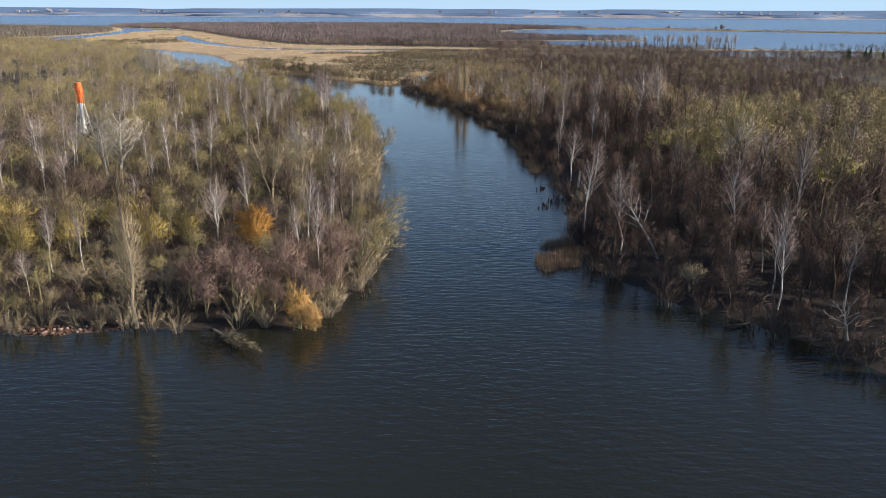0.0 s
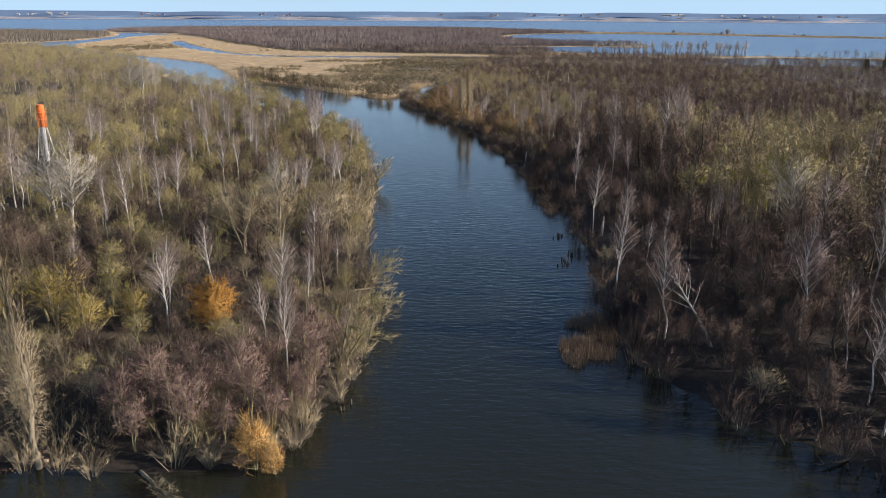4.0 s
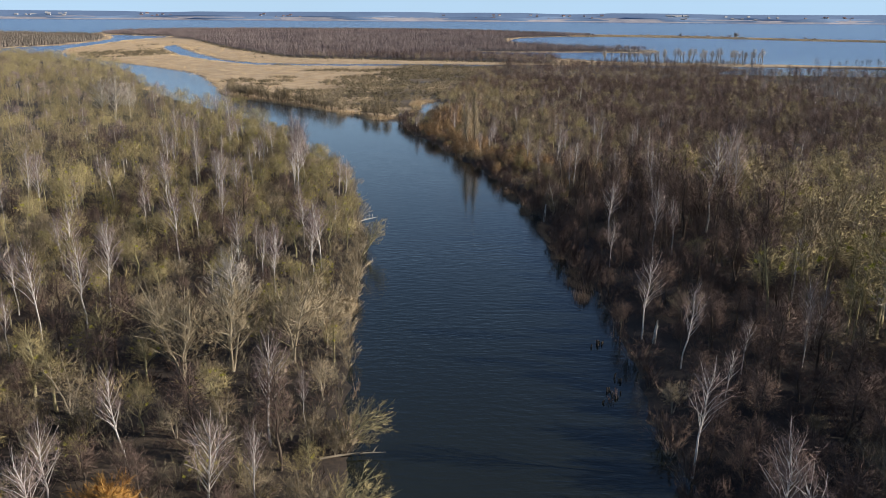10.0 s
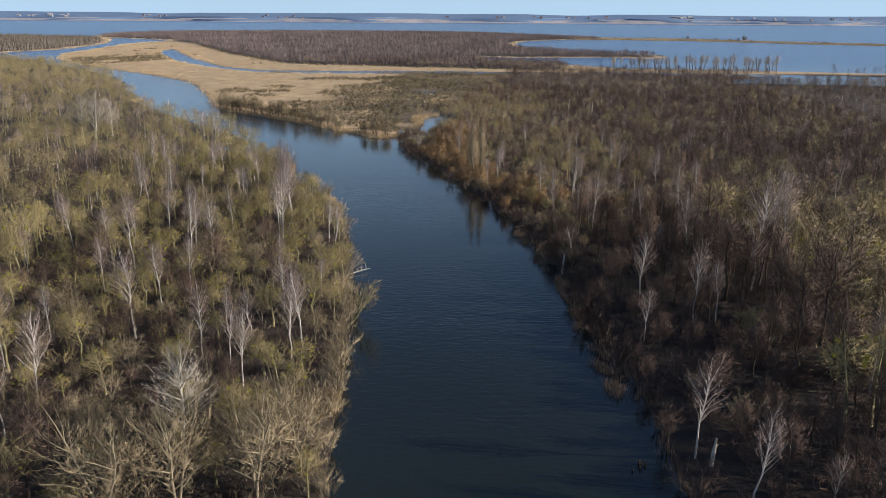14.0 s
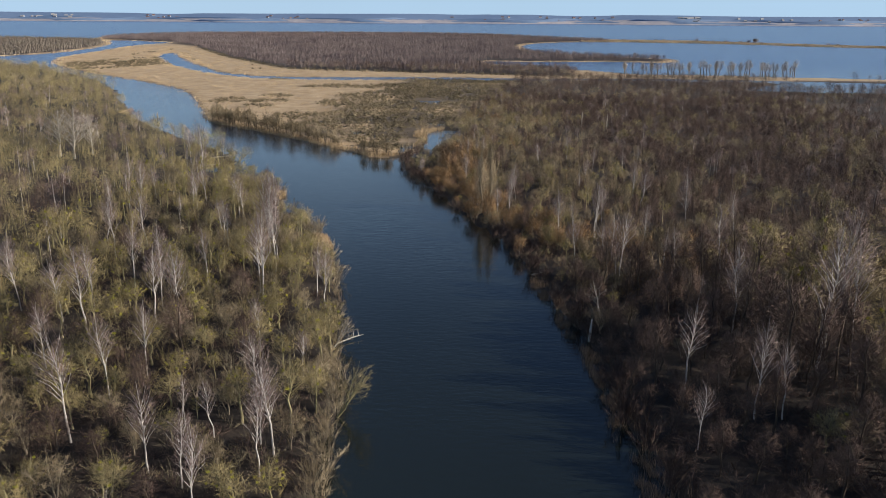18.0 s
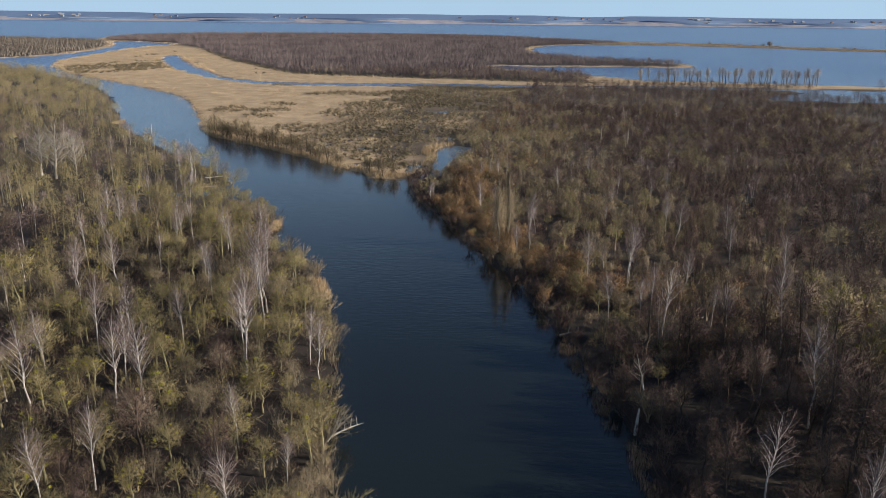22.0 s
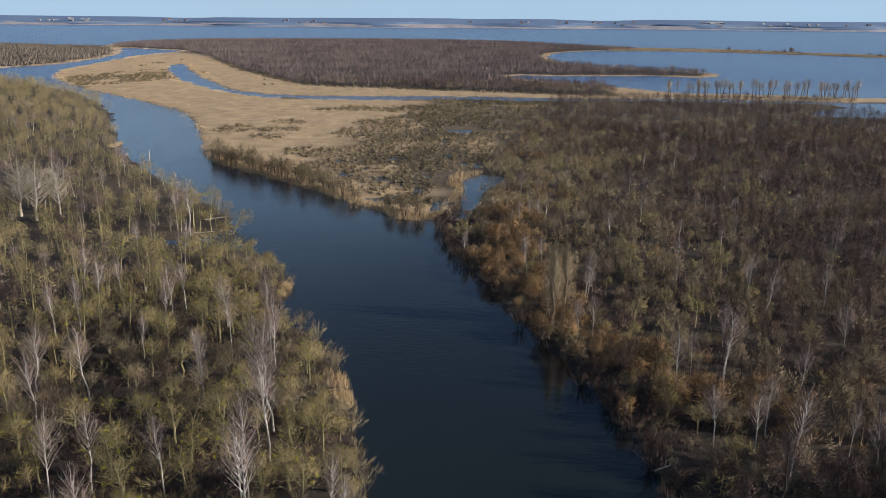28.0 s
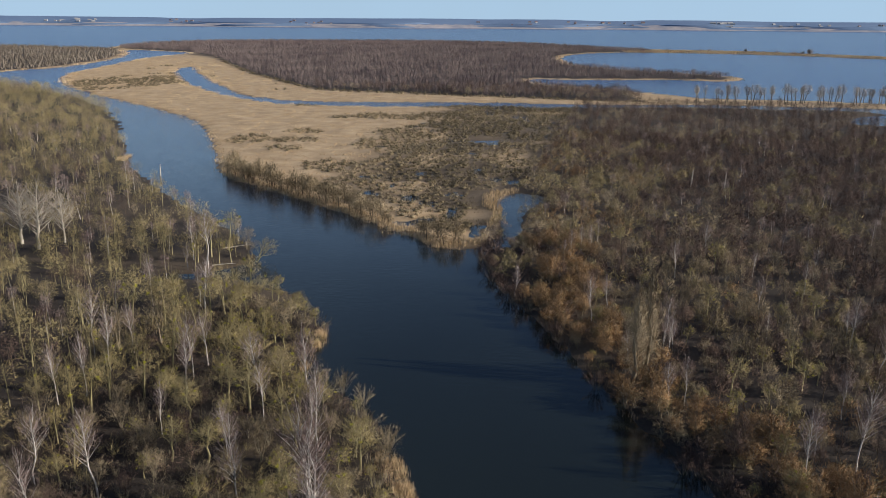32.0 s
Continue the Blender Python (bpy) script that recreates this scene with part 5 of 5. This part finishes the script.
stump_group(23.9, 184.5, 7, 1), stump_group(22.6, 167, 9, 2), stump_group(24.5, 172, 5, 3), stump_group(44, 97, 5, 4), stump_group(-12.4, 111.4, 3, 5)
for n, (bx, by, h) in enumerate([(-12.3, 111.6, 1.3), (23.3, 167.6, 1.6), (22.2, 165.6, 1.3), (24.2, 184.8, 1.2)]):
    set_bushes("water_bush", [(bx, by, h)], (BARK_DARK, TWIG_RED), "small reddish bush standing in the water", "bush", "small bushes in the water", (1280 + n,), 1.4, height=1.4, wide=0.8, stems=9, twigs=9, tlen=0.35, twidth=0.05)
for n, (sx, sy, h) in enumerate([(68, 550, 8), (81, 546, 7.5), (24.6, 262, 4.5), (33, 184, 4), (-170, 560, 6)]):
    s = Soup()
    s.tube([(0, 0, -0.5), (0.1, 0, h * 0.5), (0.3, 0.1, h)], [0.3, 0.26, 0.12], 7)
    s.tube([(0.1, 0, h * 0.6), (0.7, 0.3, h * 0.75)], [0.1, 0.03], 5)
    ob = tagged(new("snag", mesh_of("snag", *s.arrays(), [DEADWOOD])), "broken pale dead trunk without a crown", "dead tree", "snags in the wood")
    ob.matrix_basis = stand(sx, sy)

# ---- stony strip of the near shore ----
def pebble(seed):
    r0 = np.random.default_rng(seed)
    bm = bmesh.new()
    bmesh.ops.create_icosphere(bm, subdivisions=1, radius=1)
    for v in bm.verts:
        v.co *= r0.uniform(0.75, 1.1)
        v.co.z *= 0.62
    vs, fs = np.array([(*v.co, *v.normal) for v in bm.verts]), np.array([[v.index for v in f.verts] for f in bm.faces])
    bm.free()
    return vs, fs


PEBBLES = [pebble(s) for s in range(4)]
k = 1600
px, py = rng.uniform(-66, -38, k), 96.0 + rng.normal(0, 0.9, k)
land, _ = plan(px, py)
ok = (land > -0.4) & (land < 2.6) & (rng.random(k) < np.clip((-40 - px) / 10, 0.15, 1))
thicket("shore_stones", [(p,) for p in PEBBLES], (STONE,), px[ok], py[ok], ground_height(px[ok], py[ok], land[ok]), rng.uniform(0.06, 0.16, ok.sum()), rng, "reddish stones and pebbles of the near shore", "stones")
mesh_stone = mesh_of("boulder", *PEBBLES[1], [STONE])
for n in range(46):
    bx = rng.uniform(-64, -40)
    by = float(np.interp(bx, [-64, -60, -55, -50, -47, -42], [96, 96.4, 95, 95.4, 98, 98.4])) + rng.normal(0.6, 0.5)
    ob = tagged(new("boulder", mesh_stone), "pale rounded boulder on the stony shore", "boulder", "boulders of the near shore")
    ob.matrix_basis = stand(bx, by, rng.uniform(0.16, 0.38), rng.uniform(0, 6), 1.1, -0.05)


# ---- beacon tower ----
def beacon(x, y):
    root = tagged(new("beacon_tower"), "orange and white lattice beacon tower above the trees", "beacon tower")
    corners = [(-1, -1), (1, -1), (1, 1), (-1, 1)]

    def half(z):
        return 2.15 - 1.35 * min(z, 11.0) / 11.0

    for cx, cy in corners:
        bm = bmesh.new()
        rod(bm, (cx * half(0), cy * half(0), -0.5), (cx * half(11), cy * half(11), 10.6), 0.13, 0.11)
        part("leg", bm, WHITE_PAINT, root, "white painted steel leg")
        bm = bmesh.new()
        rod(bm, (cx * half(11), cy * half(11), 10.6), (cx * 0.78, cy * 0.78, 15.2), 0.11, 0.09)
        part("upper_leg", bm, ORANGE_PAINT, root, "orange painted steel leg")
    for lo, hi, mat in ((0.5, 4, WHITE_PAINT), (4, 7.4, WHITE_PAINT), (7.4, 10.4, WHITE_PAINT), (10.8, 13.2, ORANGE_PAINT)):
        for (ax, ay), (bx, by) in zip(corners, corners[1:] + corners[:1]):
            bm = bmesh.new()
            rod(bm, (ax * half(lo), ay * half(lo), lo), (bx * half(hi), by * half(hi), hi), 0.05, 0.05, 6)
            rod(bm, (ax * half(hi), ay * half(hi), hi), (bx * half(hi), by * half(hi), hi), 0.05, 0.05, 6)
            part("brace", bm, mat, root)
    bm = bmesh.new()
    rod(bm, (0, 0, -0.4), (0, 0, 11.0), 0.62, 0.62, 18)
    part("column", bm, WHITE_PAINT, root, "white central column")
    bm = bmesh.new()
    rod(bm, (0, 0, 11.0), (0, 0, 14.2), 0.62, 0.62, 18)
    part("upper_column", bm, ORANGE_PAINT, root, "orange central column")
    for z, r in ((13.2, 1.45), (15.4, 1.55)):
        bm = bmesh.new()
        rod(bm, (0, 0, z), (0, 0, z + 0.14), r, r, 20)
        part("gallery", bm, ORANGE_PAINT, root)
        for rail in (0.55, 1.0):
            bm = bmesh.new()
            pts = [Vector((r * 0.96 * math.cos(a), r * 0.96 * math.sin(a), z + 0.1 + rail)) for a in np.linspace(0, 2 * math.pi, 17)]
            for a, b in zip(pts, pts[1:]):
                rod(bm, a, b, 0.03, 0.03, 5)
            part("rail", bm, ORANGE_PAINT, root)
        for a in np.linspace(0, 2 * math.pi, 9)[:-1]:
            bm = bmesh.new()
            rod(bm, (r * 0.96 * math.cos(a), r * 0.96 * math.sin(a), z + 0.1), (r * 0.96 * math.cos(a), r * 0.96 * math.sin(a), z + 1.12), 0.03, 0.03, 5)
            part("rail_post", bm, ORANGE_PAINT, root)
    bm = bmesh.new()
    rod(bm, (0, 0, 14.2), (0, 0, 15.4), 0.95, 0.95, 20)
    part("lower_drum", bm, ORANGE_PAINT, root)
    bm = bmesh.new()
    rod(bm, (0, 0, 15.5), (0, 0, 17.6), 1.05, 1.05, 20)
    part("upper_drum", bm, ORANGE_PAINT, root)
    bm = bmesh.new()
    rod(bm, (0, 0, 17.6), (0, 0, 17.85), 1.1, 0.5, 20)
    part("cap", bm, ORANGE_PAINT, root)
    bm = bmesh.new()
    rod(bm, (0, 0, 17.85), (0, 0, 18.35), 0.22, 0.2, 12)
    part("lantern", bm, GLASS_LAMP, root, "small dark lantern")
    bm = bmesh.new()
    rod(bm, (-0.7, 0.2, 17.6), (-0.7, 0.2, 18.7), 0.03, 0.02, 6)
    part("antenna", bm, DARK_METAL, root)
    root.matrix_basis = Matrix.Translation((x, y, 0.3))


beacon(-123.7, 264.0)

# ---- reeds on the sunny bank ----
for n, (cx, cy, a, b, turn) in enumerate([(-38.5, 328, 6.5, 2.2, 1.95), (-36, 321, 4, 1.6, 1.8), (-64.5, 404, 6, 2.0, 2.0), (-57, 366.5, 5, 1.3, 0.35), (-61, 380, 5, 1.4, 1.6), (-19, 201, 4, 1.2, 1.8), (-205, 602, 8, 3, 1.5)]):
    k = int(a * b * 16)
    r, q = np.sqrt(rng.random(k)), rng.uniform(0, 6.283, k)
    u, v = a * r * np.cos(q), b * r * np.sin(q)
    px, py = cx + u * math.cos(turn) - v * math.sin(turn), cy + u * math.sin(turn) + v * math.cos(turn)
    land, _ = plan(px, py)
    ok = (land > -1.6) & (vnoise(px, py, 1.8, 90 + n) > 0.35)
    px, py = px[ok], py[ok]
    reeds("reed_stand", px, py, np.full(len(px), -0.2), [tuft(1400 + s, 10, 1.9, 0.7, 0.08) for s in range(4)], REED, "stand of tall dry tan reeds at the bank")

# ---- conifers, lake-shore trees, islets ----
def conifer(seed, height=6.0, wide=1.6):
    r0 = np.random.default_rng(seed)
    wood, fine = Soup(), Soup()
    wood.tube([(0, 0, -0.4), (0, 0, height)], [0.16, 0.02], 5)
    n = 420
    h = r0.uniform(0.08, 1, n) ** 0.9
    az = r0.uniform(0, 6.283, n)
    rr = wide * (1.04 - h) * r0.uniform(0.5, 1, n)
    p = np.stack([np.cos(az) * rr * 0.35, np.sin(az) * rr * 0.35, h * height], 1)
    w = np.stack([np.cos(az) * rr, np.sin(az) * rr, r0.uniform(-0.25, 0.12, n)], 1)
    fine.blades(p, w, 0.28, r0)
    return wood.arrays(), fine.arrays(), []


for n, (cx, cy, h) in enumerate([(101.8, 186, 6.5), (69, 170, 4.5), (346, 675, 12), (356, 668, 13), (364, 655, 12), (372, 690, 12), (352, 690, 11)]):
    plant("spruce", conifer(1500 + n), (BARK_DARK, NEEDLES, MISTLETOE), "dark green spruce among the bare trees", "spruce", "evergreens in the wood", stand(cx, cy, h / 6))

shore_shapes = [grow(1520 + s, height=12, radius=0.22, base=0.42, limbs=10, reach=2.2, subs=2, twigs=2, tlen=1.2, twidth=0.12, sides=4, limb_sides=3, lean=0.09, haze=170, hlen=0.9, hwide=0.16) for s in range(4)]
made = {}
row = [(165 + 2.7 * i + rng.normal(0, 1.0), 905 + rng.normal(0, 6) - 0.13 * i, rng.uniform(10, 15.5)) for i in range(62) if not 24 < i < 28 and i not in (4, 5, 40, 46, 47)]
for n, (tx, ty, h) in enumerate(row):
    i = n % 4
    m = stand(tx, ty, h / 12, rng.uniform(0, 6.28))
    if i in made:
        copy_thing(made[i], m)
    else:
        made[i] = plant("shore_tree", shore_shapes[i], (BARK_GREY, TWIG_GREY, MISTLETOE), "bare pale tree in a row along the lagoon shore", "tree", "row of trees on the lagoon shore", m)

islet = [shrub(1560 + s, height=8, wide=7, stems=16, twigs=9, tlen=2.5, twidth=0.7) for s in range(3)]
made = {}
for n, (tx, ty, h) in enumerate([(467, 1925, 6), (452, 1930, 5), (531, 1885, 8), (545, 1880, 7), (563, 1872, 8), (585, 1860, 6), (602, 1815, 9), (617, 1812, 12), (628, 1808, 11), (641, 1800, 7), (699, 1725, 7), (735, 1708, 6), (752, 1700, 8), (340, 1940, 6), (380, 1935, 5)]):
    i = n % 3
    m = stand(tx, ty, h / 8, rng.uniform(0, 6.28))
    if i in made:
        copy_thing(made[i], m)
    else:
        made[i] = plant("islet_bush", islet[i], (BARK_DARK, TWIG_DARK, MISTLETOE), "dark bush on the narrow reed spit", "bush", "bushes on the reed spit", m, ("crown",))

# ---- far shore: woods and houses ----
def wood_belt(x0, x1, back, seed):
    """A long distant belt of woodland: a ridge of crowns that follows the shore."""
    n = int((x1 - x0) / 14) + 2
    bx = np.linspace(x0, x1, n)
    by = far_shore(bx) + back + 14 * np.sin(bx / 150.0 + seed)
    top = (6 + 2 * vnoise(bx, bx * 0 + seed * 31.0, 33, seed) + 1.5 * vnoise(bx, bx * 0, 15, seed + 3)) * np.clip(np.minimum(bx - x0, x1 - bx) / 60, 0, 1)
    z = ground_height(bx, by)
    rows = [np.stack([bx, by - 9, z - 3], 1), np.stack([bx, by - 5, z + 0.75 * top], 1), np.stack([bx, by + 4, z + top], 1), np.stack([bx, by + 16, z + 0.8 * top], 1), np.stack([bx, by + 24, z - 3], 1)]
    a = np.concatenate([np.arange(n - 1) + r * n for r in range(4)])
    tagged(new("distant_wood_belt", mesh_of("distant_wood_belt", np.concatenate(rows), np.stack([a, a + 1, a + n + 1, a + n], 1), [TWIG_HAZY])), "distant belt of woodland painted blue-grey with haze across the lagoon", "woodland", kind="stuff")


for n, back in enumerate((30, 70, 110)):
    left = -3200 + 90 * n
    while left < 3100:
        length = rng.uniform(260, 1000) * (0.6 + 0.12 * n)
        wood_belt(left, min(left + length, 3250), back, n + 1)
        left += length + rng.uniform(30, 420)


def house(x, y, w, d, h, turn, white):
    root = tagged(new("house"), "small distant white house with a pitched roof" if white else "small distant house with a red pitched roof", "house", "houses on the far shore")
    bm = bmesh.new()
    box(bm, (w, d, h), (0, 0, h / 2))
    part("wall", bm, PLASTER, root)
    bm = bmesh.new()
    v = [bm.verts.new(p) for p in ((-w / 2 - 0.4, -d / 2 - 0.4, h), (w / 2 + 0.4, -d / 2 - 0.4, h), (w / 2 + 0.4, d / 2 + 0.4, h), (-w / 2 - 0.4, d / 2 + 0.4, h), (-w / 2 - 0.4, 0, h + d * 0.4), (w / 2 + 0.4, 0, h + d * 0.4))]
    for f in ((0, 1, 5, 4), (2, 3, 4, 5), (0, 4, 3), (1, 2, 5), (3, 2, 1, 0)):
        bm.faces.new([v[i] for i in f])
    part("roof", bm, PLASTER if white else ROOF_RED, root)
    root.matrix_basis = Matrix.Translation((x, y, float(ground_height(np.array([x]), np.array([y]))[0]) - 0.3)) @ Matrix.Rotation(turn, 4, "Z")


for cx, n, spread, white in ((1330, 9, 70, True), (-2350, 12, 170, True), (-1750, 8, 160, False), (700, 10, 220, False), (1750, 8, 160, True), (2150, 8, 170, False), (-900, 7, 260, False), (200, 7, 260, False)):
    for i in range(n):
        hx = cx + rng.uniform(-spread, spread)
        house(hx, float(far_shore(hx)) + rng.uniform(60, 200), rng.uniform(10, 20) * (1.6 if cx == 1330 else 1), rng.uniform(8, 11), rng.uniform(4, 6), rng.uniform(-0.4, 0.4), white)
